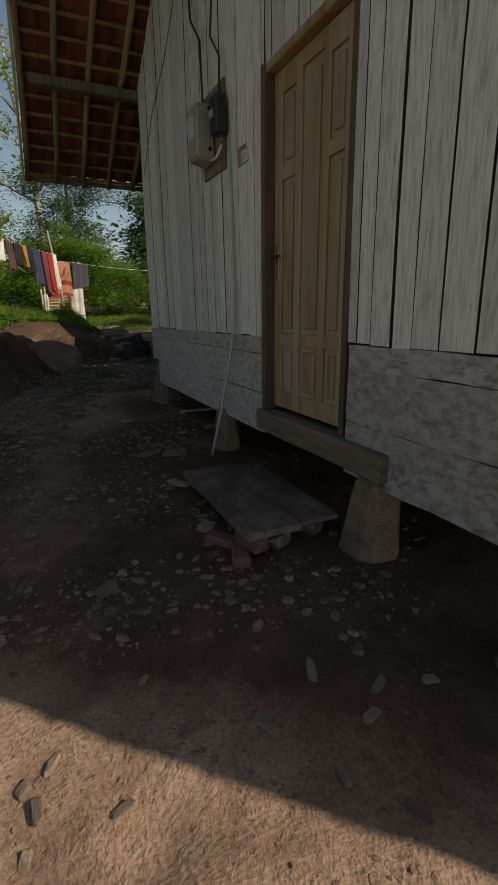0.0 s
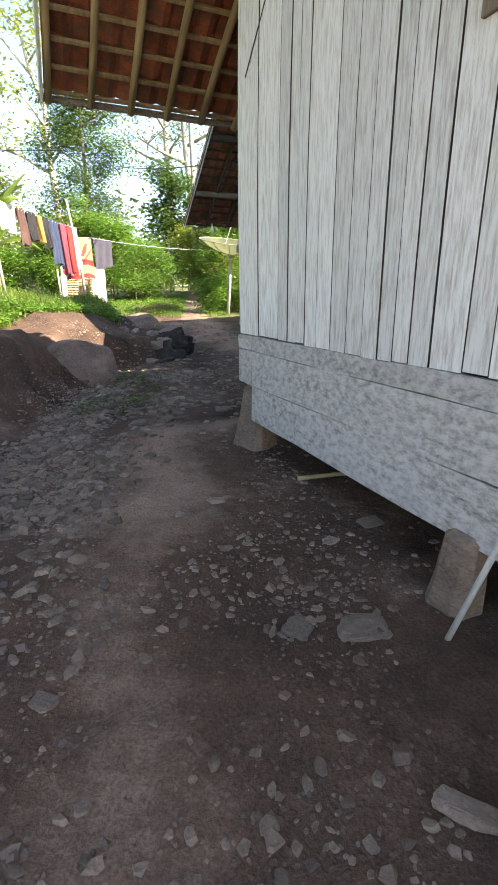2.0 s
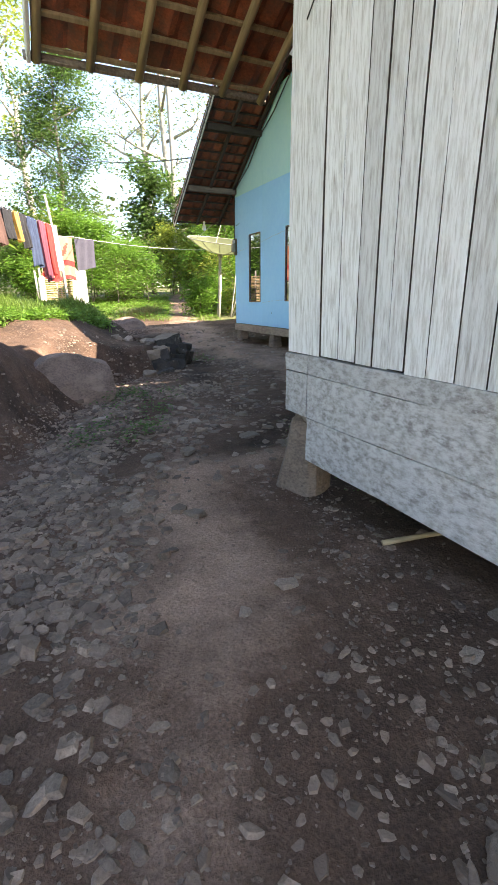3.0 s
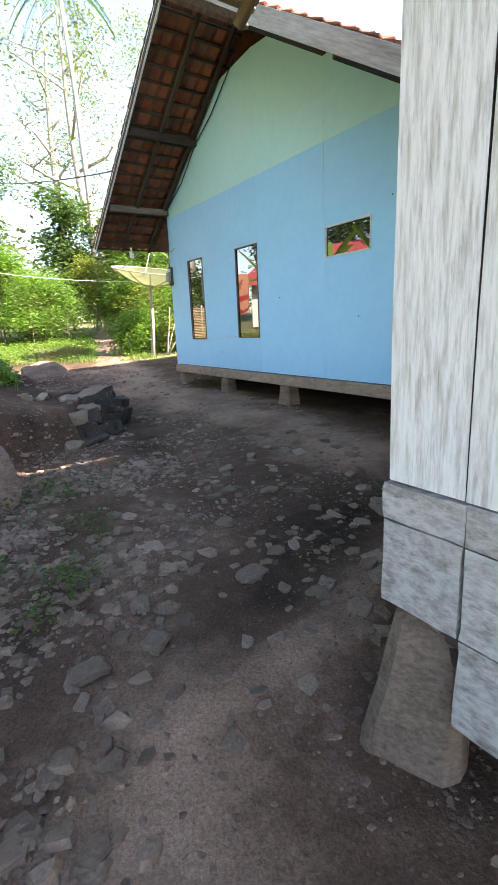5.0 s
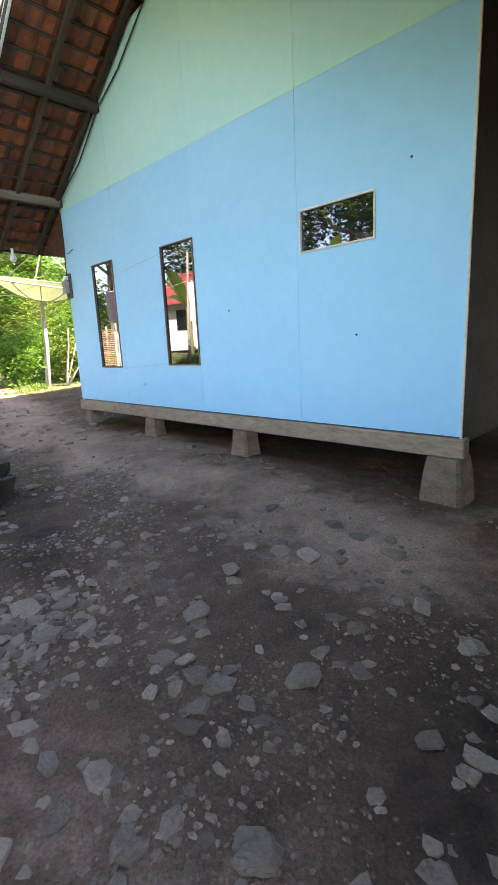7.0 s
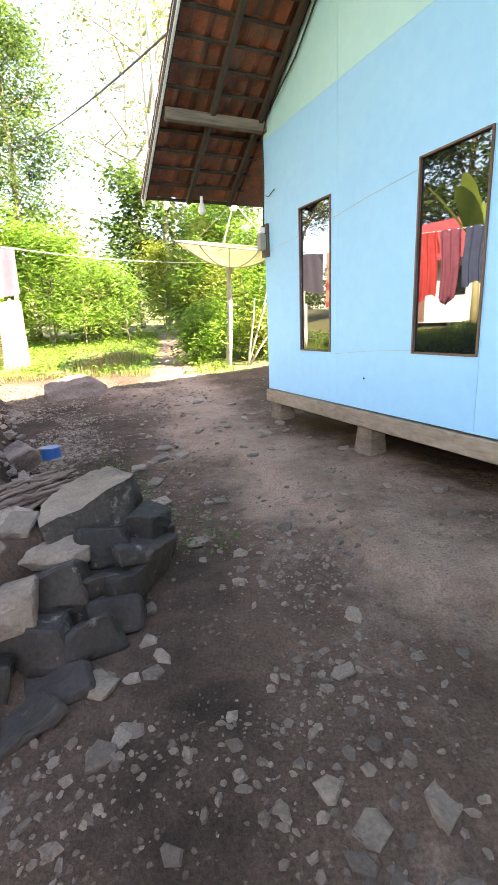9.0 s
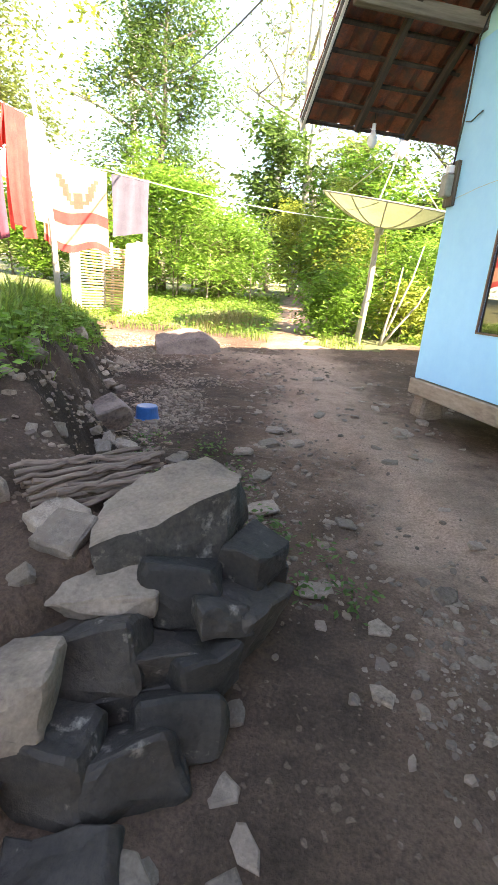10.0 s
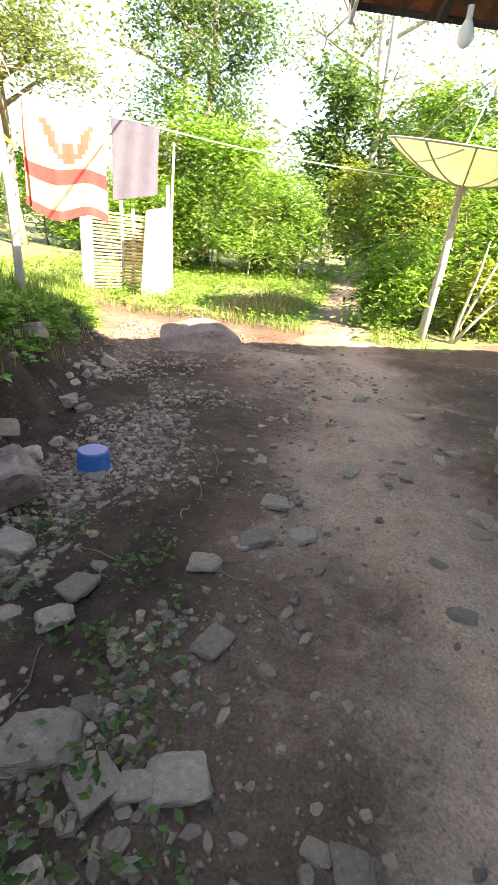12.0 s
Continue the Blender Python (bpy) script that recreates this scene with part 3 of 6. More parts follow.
def wooden_house():
    house = thing("wooden_house", WOOD, "raised timber house with flaking white plank walls and tiled roof", "house")
    # dark backing sheet, added so that the plank gaps read as shade
    wall = part("wall", boxed((0.10, 0.075, 0.75), (3.66, 0.095, 4.3)), M["dark_wood"], house, "dark backing that shades the gaps between white-painted vertical planks")
    bm = box(bmesh.new(), (4.66, 0.075, 0.75), (WOOD_END, 0.095, 4.3))
    box(bm, (3.66, 0.075, 3.02), (4.66, 0.095, 4.3))
    profile = [(0.10, 4.3), (WOOD_END, 4.3), (WOOD_END, wood_top(WOOD_END)), (WOOD_RIDGE[0], wood_top(WOOD_RIDGE[0])), (0.10, wood_top(0.10))]
    f = bm.faces.new([bm.verts.new((a, 0.085, b)) for a, b in profile])
    part("wall", bm, M["dark_wood"], house, "dark backing that shades the gaps between white-painted vertical planks")
    # unseen depth of 10.5 m, added to keep sun out of the alley
    part("end_wall", boxed((0.09, 0.06, 0.62), (0.14, 10.5, 4.5)), M["raw_wood_up"], house, "bare grey plank end wall")
    part("end_wall", boxed((WOOD_END - 0.05, 0.06, 0.62), (WOOD_END, 10.5, 4.0)), M["raw_wood_up"], house, "bare grey plank end wall")
    part("back_wall", boxed((0.05, 10.45, 0.62), (WOOD_END - 0.05, 10.5, 5.0)), M["raw_wood_up"], house, "bare grey plank back wall")
    # dark floor slab closes the crawl space, so that it reads as shade
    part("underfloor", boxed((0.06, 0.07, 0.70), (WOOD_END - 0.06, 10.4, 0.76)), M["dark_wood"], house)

    # upright planks
    rnd = random.Random(5)
    u = 0.07
    while u < WOOD_END:
        w = rnd.uniform(0.115, 0.195) if u > 0.1 else 0.27
        a, b = u, min(u + w - rnd.uniform(0.006, 0.012), WOOD_END)
        lo = 1.30 + rnd.uniform(-0.012, 0.012)
        spans = [(a, b, lo)]
        if b > 3.64 and a < 4.64:
            spans = []
            if a < 3.61:
                spans.append((a, 3.642, lo))
            if b > 4.68:
                spans.append((4.645, b, lo))
            spans.append((max(a, 3.645), min(b, 4.645), 3.03))
        for a2, b2, z2 in spans:
            if b2 - a2 < 0.02:
                continue
            bm = bmesh.new()
            tops = (wood_top(a2), wood_top(b2))
            back, front = 0.034, rnd.uniform(-0.003, 0.005)
            lean = rnd.uniform(-0.006, 0.006)
            ring = []
            levels = 6
            for k in range(levels + 1):
                t = k / levels
                za, zb = z2 + (tops[0] - z2) * t, z2 + (tops[1] - z2) * t
                d1, d2 = rnd.uniform(-0.0025, 0.0025), rnd.uniform(-0.0025, 0.0025)
                bow = front - 0.014 * math.sin(math.pi * min(t * 1.2, 1.0))
                ring.append([bm.verts.new(c) for c in ((a2 + d1 + lean * t, back, za), (a2 + d1 + lean * t, bow, za), (a2 + d1 + 0.004, bow - 0.003, za), (b2 + d2 - 0.004, bow - 0.003, zb), (b2 + d2 + lean * t, bow, zb), (b2 + d2 + lean * t, back, zb))])
            for r, s in zip(ring, ring[1:]):
                for k in range(6):
                    f = bm.faces.new((r[k], r[(k + 1) % 6], s[(k + 1) % 6], s[k]))
                    # plank edges are dark: the shade of the gaps put into the colour
                    f.material_index = 0 if k in (1, 2, 3) else 1
            bm.faces.new(ring[0][::-1])
            bm.faces.new(ring[-1])
            part("plank", bm, M["paint_up"], wall).data.materials.append(M["dark_wood"])
        u += w

    # lying boards at the foot of the wall
    for lo, hi in ((1.175, 1.298), (0.87, 1.17), (0.555, 0.865)):
        for a, b in ((0.065, 0.345), (0.352, 3.63), (4.68, WOOD_END)):
            if a < 0.1 and lo < 0.6:
                continue
            low = lo
            bm = boxed((a, -0.012, low), (b, 0.034, hi), 0.0, 0.012, 7)
            part("board", bm, M["paint_along"], wall)
    part("door_sill", boxed((3.60, -0.075, 0.60), (5.05, 0.05, 0.755), 0.012, 0.006, 5), M["raw_wood"], house, "worn grey sill beam under the door")
    for u, v, w, base, top, turn in ((0.13, 0.12, 0.165, 0.20, 0.83, 24), (2.70, 0.02, 0.12, 0.08, 0.60, 4), (4.90, 0.02, 0.145, 0.06, 0.60, -5), (5.95, 0.02, 0.14, 0.05, 0.60, 0)):
        bm = boxed((-w, -w * 0.85, 0), (w, w * 0.9, 1), 0.05, 0.022, 3)
        for c in bm.verts:
            c.co.x *= 1.12 - 0.42 * c.co.z
            c.co.y *= 1.15 - 0.42 * c.co.z
            c.co.x += 0.05 * c.co.z
        part("footing", bm, M["footing"], house, "tapered stone footing", at=Matrix.Translation((u, v, base)) @ Matrix.Rotation(math.radians(turn), 4, "Z") @ Matrix.Diagonal((1, 1, top - base, 1)))
    part("post", boxed((0.13, 0.06, 0.74), (0.25, 0.17, 1.2), 0.006), M["raw_wood_up"], house)
    for a in (0.27, 0.40):
        part("brick", boxed((a, 0.05, 0.78), (a + 0.12, 0.16, 0.86), 0.008, 0.006, 2), M["dark_wood"], house)

    # roof
    # roof runs on to 11 m, unseen, to shade the alley
    far, *_ = roof_slope(house, WOOD_EAVE, WOOD_RIDGE, WOOD_VERGE, 11.0, 0.6, M["pole_wood"], 0.385, 0.036, M["pole_wood"], reach=0.45)
    # unseen near slope, stretched 4.2 m past the wall to cast shade
    near_eave = (WOOD_END + 4.2, WOOD_RIDGE[1] - WOOD_SLOPE * (WOOD_END + 4.2 - WOOD_RIDGE[0]))
    roof_slope(house, near_eave, WOOD_RIDGE, WOOD_VERGE, 11.0, WOOD_VERGE, M["pole_wood"], 0.4, 0.036, M["pole_wood"], cut_shadow_slant)
    length = math.hypot(WOOD_RIDGE[0] - WOOD_EAVE[0], WOOD_RIDGE[1] - WOOD_EAVE[1])
    part("bargeboard", boxed((-0.06, -0.05, -0.10), (length, -0.022, 0.03), 0.004), M["white_trim"], far, "weathered pale bargeboard")
    part("eave_board", boxed((-0.065, -0.07, -0.07), (-0.035, 2.0, 0.0), 0.004), M["raw_wood"], far)
    part("wall_plate", boxed((-0.02, WOOD_VERGE + 0.1, wood_top(0.05) - 0.12), (0.10, 10.4, wood_top(0.05) - 0.01), 0.008), M["raw_wood_up"], house)
    return house


def cut_shadow_slant(roof, m):
    """The near slope ends along an unseen slant, chosen so that its shadow edge falls before the door."""
    bm = bmesh.new()
    bm.from_mesh(roof.data)
    place = WOOD @ m
    edge = Vector((0.938, -0.347, 0))
    normal = edge.cross(SHIFT).normalized()
    if normal.y > 0:
        normal = -normal
    back = place.inverted()
    bmesh.ops.bisect_plane(bm, geom=bm.verts[:] + bm.edges[:] + bm.faces[:], plane_co=back @ Vector((0.0, 0.44, 0.1)), plane_no=(back.to_3x3() @ normal).normalized(), clear_outer=True)
    bm.to_mesh(roof.data)
    bm.free()


HOUSE = wooden_house()


def panel_door():
    """A recessed door leaf with raised mouldings: three low panels, a tall arched middle one, split side ones."""
    door = thing("door", WOOD @ Matrix.Translation((3.70, 0.035, 0.79)), "closed brown panelled wooden door with flaking paint", "door")
    w, h = 0.90, 2.17
    part("leaf", boxed((0.0, 0.018, 0.0), (w, 0.04, h)), M["door_wood"], door)
    for a, b in ((0.0, 0.10), (0.275, 0.345), (0.575, 0.645), (w - 0.10, w)):
        part("stile", boxed((a, 0.0, 0.0), (b, 0.0175, h), 0.004), M["door_wood"], door)
    for a, b, lo, hi in ((0.10, 0.275, 0.0, 0.12), (0.345, 0.575, 0.0, 0.12), (0.645, 0.80, 0.0, 0.12), (0.10, 0.275, 0.46, 0.54), (0.345, 0.575, 0.46, 0.54), (0.645, 0.80, 0.46, 0.54),
                         (0.10, 0.275, 1.53, 1.61), (0.645, 0.80, 1.53, 1.61), (0.10, 0.275, h - 0.14, h), (0.645, 0.80, h - 0.14, h), (0.345, 0.575, h - 0.09, h)):
        part("rail", boxed((a, 0.001, lo), (b, 0.0165, hi), 0.003), M["door_wood"], door)
    for a, b, lo, hi in ((0.135, 0.24, 0.155, 0.425), (0.38, 0.54, 0.155, 0.425), (0.68, 0.765, 0.155, 0.425), (0.135, 0.24, 0.575, 1.495), (0.68, 0.765, 0.575, 1.495),
                         (0.135, 0.24, 1.645, 1.995), (0.68, 0.765, 1.645, 1.995), (0.38, 0.54, 0.575, 2.02)):
        part("panel", boxed((a, 0.008, lo), (b, 0.0175, hi), 0.007), M["door_wood"], door)
    part("lock_plate", boxed((0.035, -0.006, 0.92), (0.075, 0.0, 1.15), 0.003), M["brass"], door, "worn brass lock plate")
    part("handle", tubed([(0.055, -0.005, 1.06), (0.055, -0.05, 1.06), (0.07, -0.055, 1.06), (0.16, -0.05, 1.055)], 0.009, 8), M["black"], door, "dark lever handle", smooth=True)
    return tagged(door, kind="structure")


panel_door()
frame_set = thing("door_frame", WOOD, "dark brown wooden door frame", "door frame", kind="structure")
part("jamb", boxed((3.645, -0.045, 0.76), (3.698, 0.09, 3.02), 0.006), M["jamb"], frame_set)
part("jamb", boxed((4.605, -0.02, 0.76), (4.65, 0.09, 3.02), 0.006), M["jamb"], frame_set)
part("head", boxed((3.697, -0.03, 2.965), (4.603, 0.09, 3.02), 0.006), M["door_wood"], frame_set)


# ---- blue house ----
BLUE = house_pose((-1.39, 15.95), (1.284, 9.834))
BLUE_W, BLUE_EAVE, BLUE_RIDGE, BLUE_VERGE = 6.675, (-1.06, 3.62), (3.30, 6.36), -1.34


def glass_pane(parent, name, lo, hi, trim):
    (a, z0), (b, z1) = lo, hi
    win = thing(name, BLUE, "narrow fixed window with reflecting glass in a thin frame", "window", "windows of the blue house", "structure")
    t = 0.018
    for x0, x1, y0, y1 in ((a - t, a, z0 - t, z1 + t), (b, b + t, z0 - t, z1 + t), (a, b, z1, z1 + t), (a, b, z0 - t, z0)):
        part("window_frame", boxed((x0, -0.014, y0), (x1, 0.03, y1), 0.003), trim, win)
    part("pane", boxed((a, 0.012, z0), (b, 0.018, z1)), M["glass"], win, "reflecting window glass")
    return win


def blue_house():
    house = thing("blue_house", BLUE, "raised house with sky-blue board gable and clay tile roof", "house")
    seam = 4.10
    wall = part("wall", boxed((0.0, 0.05, 0.97), (BLUE_W, 0.07, 0.99)), M["inside"], house, "sky-blue painted board gable wall")
    # boards with the openings left out
    holes = [(0.90, 1.50, 1.56, 3.12), (2.76, 3.42, 1.59, 3.09), (5.06, 5.87, 2.67, 3.03)]
    uprights = [0.0, 1.62, 3.43, 5.03, BLUE_W]
    for a, b in zip(uprights, uprights[1:]):
        inside = [h for h in holes if h[0] < b - 0.1 and h[1] > a + 0.1]
        bm = bmesh.new()
        a2, b2 = a + 0.0015, b - 0.0015
        if inside:
            x0, x1, z0, z1 = inside[0]
            x1 = min(x1, b2 - 0.001)
            x0 = max(x0, a2 + 0.001)
            ring = [(a2, 0.985), (b2, 0.985), (b2, seam - 0.002), (a2, seam - 0.002)]
            hole = [(x0, z0), (x1, z0), (x1, z1), (x0, z1)]
            lay = [[[bm.verts.new((px, y, pz)) for px, pz in loop] for loop in (ring, hole)] for y in (0.0, 0.012)]
            for i in range(4):
                j = (i + 1) % 4
                (fo, fi), (bo, bi) = lay
                bm.faces.new((fo[i], fo[j], fi[j], fi[i]))
                bm.faces.new((bo[j], bo[i], bi[i], bi[j]))
                bm.faces.new((fo[j], fo[i], bo[i], bo[j]))
                bm.faces.new((fi[i], fi[j], bi[j], bi[i]))
        else:
            box(bm, (a2, 0, 0.985), (b2, 0.012, seam - 0.002))
        part("panel", bm, M["blue"], wall)
    k = (BLUE_RIDGE[1] - BLUE_EAVE[1]) / (BLUE_RIDGE[0] - BLUE_EAVE[0])

    def top(u):
        return min(BLUE_RIDGE[1] - k * abs(u - BLUE_RIDGE[0]) - 0.06, 5.84)
    tops = [0.03, 1.62, 2.47, 3.43, 4.15, 5.03, BLUE_W]
    spans = [(0.03, 1.62), (1.62, 3.43), (3.43, 5.03), (5.03, BLUE_W)]
    for a, b in spans:
        us = [u for u in tops if a <= u <= b]
        us = [us[0] + 0.0015] + us[1:-1] + [us[-1] - 0.0015]
        bm = bmesh.new()
        ring = [(u, seam) for u in us] + [(u, max(top(u), seam + 0.02)) for u in us[::-1]]
        front = [bm.verts.new((u, 0.0, z)) for u, z in ring]
        back = [bm.verts.new((u, 0.012, z)) for u, z in ring]
        bm.faces.new(front)
        bm.faces.new(back[::-1])
        for i in range(len(ring)):
            j = (i + 1) % len(ring)
            bm.faces.new((front[i], back[i], back[j], front[j]))
        bmesh.ops.recalc_face_normals(bm, faces=bm.faces[:])
        part("panel", bm, M["mint"], wall, "pale mint painted upper board")
    # rooms behind, dark; their unseen depth is added to keep sun out of the alley
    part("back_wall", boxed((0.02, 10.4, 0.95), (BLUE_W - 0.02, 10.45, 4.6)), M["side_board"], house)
    # slab in a dark colour, to give the space below its shade
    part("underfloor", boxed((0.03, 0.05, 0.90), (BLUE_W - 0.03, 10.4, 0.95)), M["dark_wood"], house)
    part("side_wall", boxed((0.0, 0.013, 0.95), (0.02, 10.45, 4.4)), M["blue"], house, "blue side wall")
    # right side wall is far darker than the blue left one
    part("side_wall", boxed((BLUE_W - 0.02, 0.013, 0.95), (BLUE_W, 10.45, 4.25)), M["side_board"], house, "dark board side wall")
    part("corner_trim", boxed((BLUE_W - 0.004, -0.006, 0.97), (BLUE_W + 0.012, 0.012, 4.2)), M["white_trim"], house)
    part("sill_beam", boxed((-0.05, -0.03, 0.80), (BLUE_W + 0.04, 0.10, 0.97), 0.012, 0.006, 5), M["sill"], house, "muddy concrete-grey sill beam")
    for u, w in ((0.16, 0.14), (2.08, 0.13), (4.04, 0.14), (6.54, 0.17)):
        bm = boxed((-w, -w, 0), (w, w, 1), 0.03, 0.015, 2)
        for v in bm.verts:
            v.co.x *= 1.12 - 0.3 * v.co.z
            v.co.y *= 1.12 - 0.3 * v.co.z
        part("footing", bm, M["footing"], house, "tapered cast footing", at=Matrix.Translation((u, 0.12, 0.33)) @ Matrix.Diagonal((1, 1, 0.475, 1)))
        part("footing", M_share(bm, "footing"), None, house, "tapered cast footing", at=Matrix.Translation((u, 2.6, 0.33)) @ Matrix.Diagonal((1, 1, 0.57, 1)))
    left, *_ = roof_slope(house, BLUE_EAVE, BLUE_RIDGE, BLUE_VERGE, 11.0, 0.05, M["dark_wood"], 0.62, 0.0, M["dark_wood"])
    right_eave = (BLUE_W + 1.08, BLUE_RIDGE[1] - k * (BLUE_W + 1.08 - BLUE_RIDGE[0]))
    # sheet runs 1.55 m past the eave, added to block sun over the alley
    right, *_ = roof_slope(house, right_eave, BLUE_RIDGE, BLUE_VERGE, 11.0, 0.05, M["raw_wood"], 0.62, 0.0, M["raw_wood"], reach=-1.55)
    long = math.hypot(BLUE_RIDGE[0] - BLUE_EAVE[0], BLUE_RIDGE[1] - BLUE_EAVE[1])
    part("bargeboard", boxed((-0.03, 0.0, -0.13), (long, 0.028, -0.005), 0.003), M["white_trim"], left, "white painted bargeboard")
    long2 = math.hypot(right_eave[0] - BLUE_RIDGE[0], right_eave[1] - BLUE_RIDGE[1])
    part("bargeboard", boxed((-0.02, 0.002, -0.15), (long2, 0.03, 0.03), 0.004), M["pale_board"], right, "weathered pale bargeboard")
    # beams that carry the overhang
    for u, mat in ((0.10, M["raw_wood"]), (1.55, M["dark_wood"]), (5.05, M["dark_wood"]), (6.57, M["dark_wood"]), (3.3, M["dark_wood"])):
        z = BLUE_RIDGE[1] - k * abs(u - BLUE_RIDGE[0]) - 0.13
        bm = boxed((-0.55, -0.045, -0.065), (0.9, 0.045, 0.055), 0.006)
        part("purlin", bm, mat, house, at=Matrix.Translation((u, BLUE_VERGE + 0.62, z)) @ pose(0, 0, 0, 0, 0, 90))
    return house


def M_share(_, name):
    """The newest mesh of that name, to be shared."""
    return [me for me in bpy.data.meshes if me.name.split(".")[0] == name][-1]


BHOUSE = blue_house()
glass_pane(BHOUSE, "window_1", (0.90, 1.56), (1.50, 3.12), M["brown_trim"])
glass_pane(BHOUSE, "window_2", (2.76, 1.59), (3.40, 3.09), M["brown_trim"])
glass_pane(BHOUSE, "window_3", (5.08, 2.67), (5.87, 3.03), M["white_trim"])

# ---- stones ----
def put_rock(name, me, x, y, z, size, turn=(0, 0, 0), label="", category="rock", group=""):
    ob = new(name, me)
    ob.matrix_world = pose(x, y, z, *turn) @ Matrix.Diagonal((*size, 1))
    return tagged(ob, label, category, group)


def block_mesh(name, material, size, seed, chips=6, taper=0.45, rough=0.024):
    """A quarried block: the hull of a skewed box with broken corners, its faces cut and roughened."""
    rnd = random.Random(seed)
    bm = bmesh.new()
    a, b, c = size[0] / 2, size[1] / 2, size[2] / 2
    for sx in (-1, 1):
        for sy in (-1, 1):
            for sz in (-1, 1):
                k = 1 - taper * rnd.random()
                bm.verts.new((sx * a * k, sy * b * (1 - taper * rnd.random()), sz * c * (1 - 0.6 * taper * rnd.random())))
    for _ in range(chips):
        d = Vector((rnd.gauss(0, 1), rnd.gauss(0, 1), rnd.gauss(0, 0.5))).normalized()
        bm.verts.new((d.x * a * 1.05, d.y * b * 1.05, d.z * c))
    got = bmesh.ops.convex_hull(bm, input=bm.verts[:])
    bmesh.ops.delete(bm, geom=[g for g in got["geom_interior"] if isinstance(g, bmesh.types.BMVert)], context="VERTS")
    bmesh.ops.dissolve_limit(bm, angle_limit=0.2, verts=bm.verts[:], edges=bm.edges[:])
    bmesh.ops.bevel(bm, geom=bm.edges[:], offset=min(size) * 0.05, segments=1, affect="EDGES")
    bmesh.ops.triangulate(bm, faces=bm.faces[:])
    bmesh.ops.subdivide_edges(bm, edges=[e for e in bm.edges if e.calc_length() > min(size) * 0.3], cuts=3, use_grid_fill=True)
    bmesh.ops.triangulate(bm, faces=bm.faces[:])
    off = Vector((seed * 3.1, seed * 1.3, 0))
    for v in bm.verts:
        v.co += noise.noise_vector(v.co * 7 + off) * rough + noise.noise_vector(v.co * 22 + off) * rough * 0.35
    return mesh_of(bm, name, material)


ROUND = [rock_mesh("boulder", M["boulder"], s, 4, 0.14, 1.0, False) for s in (3, 8)]
SLABS = [block_mesh("slab", M["stone"], (1.1, 0.9, 0.6), 60 + k, 10, 0.62, 0.05) for k in range(4)]
PALE = [rock_mesh("pale_stone", M["stone"], s, 3, 0.12) for s in (31, 34, 37, 40)]
put_rock("boulder", ROUND[0], -3.55, 8.85, 0.58, (1.0, 0.9, 0.70), (0, 8, 30), "large rounded brown-grey boulder at the foot of the bank")
put_rock("boulder", ROUND[0], -5.0, 18.15, 0.64, (1.08, 0.7, 0.72), (0, 5, 195), "long low boulder at the edge of the grass")
put_rock("boulder", PALE[1], -4.85, 17.35, 0.55, (0.5, 0.38, 0.16), (0, 0, 30), "flat grey slab at the foot of the long boulder")
put_rock("boulder", block_mesh("boulder", M["boulder"], (0.62, 0.36, 0.30), 33), -4.2, 13.98, 0.60, (1, 1, 1), (14, -22, 40), "dark wedge-shaped grey rock leaning on the bank")

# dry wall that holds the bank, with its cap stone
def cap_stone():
    """A long wedge: a dusty top that rises to the back, a dark broken front, with light and shade put into both
    colours.
    """
    bm = bmesh.new()
    front, back, low = -0.24, 0.22, -0.13
    for x, y, z in ((-0.36, front, low + 0.01), (0.12, front + 0.02, low), (0.40, 0.02, low), (0.30, back + 0.08, low), (-0.20, back, low),
                    (-0.38, front + 0.04, 0.045), (-0.05, front + 0.05, 0.09), (0.22, front + 0.10, 0.125), (0.38, 0.06, 0.09), (0.30, back + 0.04, 0.115), (-0.06, back - 0.02, 0.105), (-0.26, back - 0.10, 0.07)):
        bm.verts.new((x, y, z))
    bmesh.ops.convex_hull(bm, input=bm.verts[:])
    bmesh.ops.dissolve_limit(bm, angle_limit=0.15, verts=bm.verts[:], edges=bm.edges[:])
    bmesh.ops.recalc_face_normals(bm, faces=bm.faces[:])
    # upward faces take the dusty lit colour, all others the shaded one
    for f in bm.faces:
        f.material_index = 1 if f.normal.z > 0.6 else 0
    bmesh.ops.triangulate(bm, faces=bm.faces[:])
    for _ in range(4):
        bmesh.ops.subdivide_edges(bm, edges=[e for e in bm.edges if e.calc_length() > 0.03], cuts=1, use_grid_fill=True)
        bmesh.ops.triangulate(bm, faces=bm.faces[:])
    for v in bm.verts:
        v.co += noise.noise_vector(v.co * 5) * 0.020 + noise.noise_vector(v.co * 17) * 0.008 + noise.noise_vector(v.co * 45) * 0.003
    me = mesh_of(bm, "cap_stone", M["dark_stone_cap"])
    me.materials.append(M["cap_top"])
    put_rock("cap_stone", me, -2.75, 12.0, 0.86, (0.95, 0.95, 1.0), (0, -3, 44), "big wedge-shaped cap stone, flat dusty top coloured as lit, sides as shaded", "stone")


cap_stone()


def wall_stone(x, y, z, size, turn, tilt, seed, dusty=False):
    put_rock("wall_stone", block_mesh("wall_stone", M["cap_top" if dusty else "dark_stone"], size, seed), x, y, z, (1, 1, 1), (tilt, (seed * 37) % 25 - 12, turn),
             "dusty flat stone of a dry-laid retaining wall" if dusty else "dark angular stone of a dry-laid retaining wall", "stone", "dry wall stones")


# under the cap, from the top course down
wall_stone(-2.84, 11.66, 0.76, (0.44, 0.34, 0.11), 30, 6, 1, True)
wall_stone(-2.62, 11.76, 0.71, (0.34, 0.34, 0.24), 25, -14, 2)
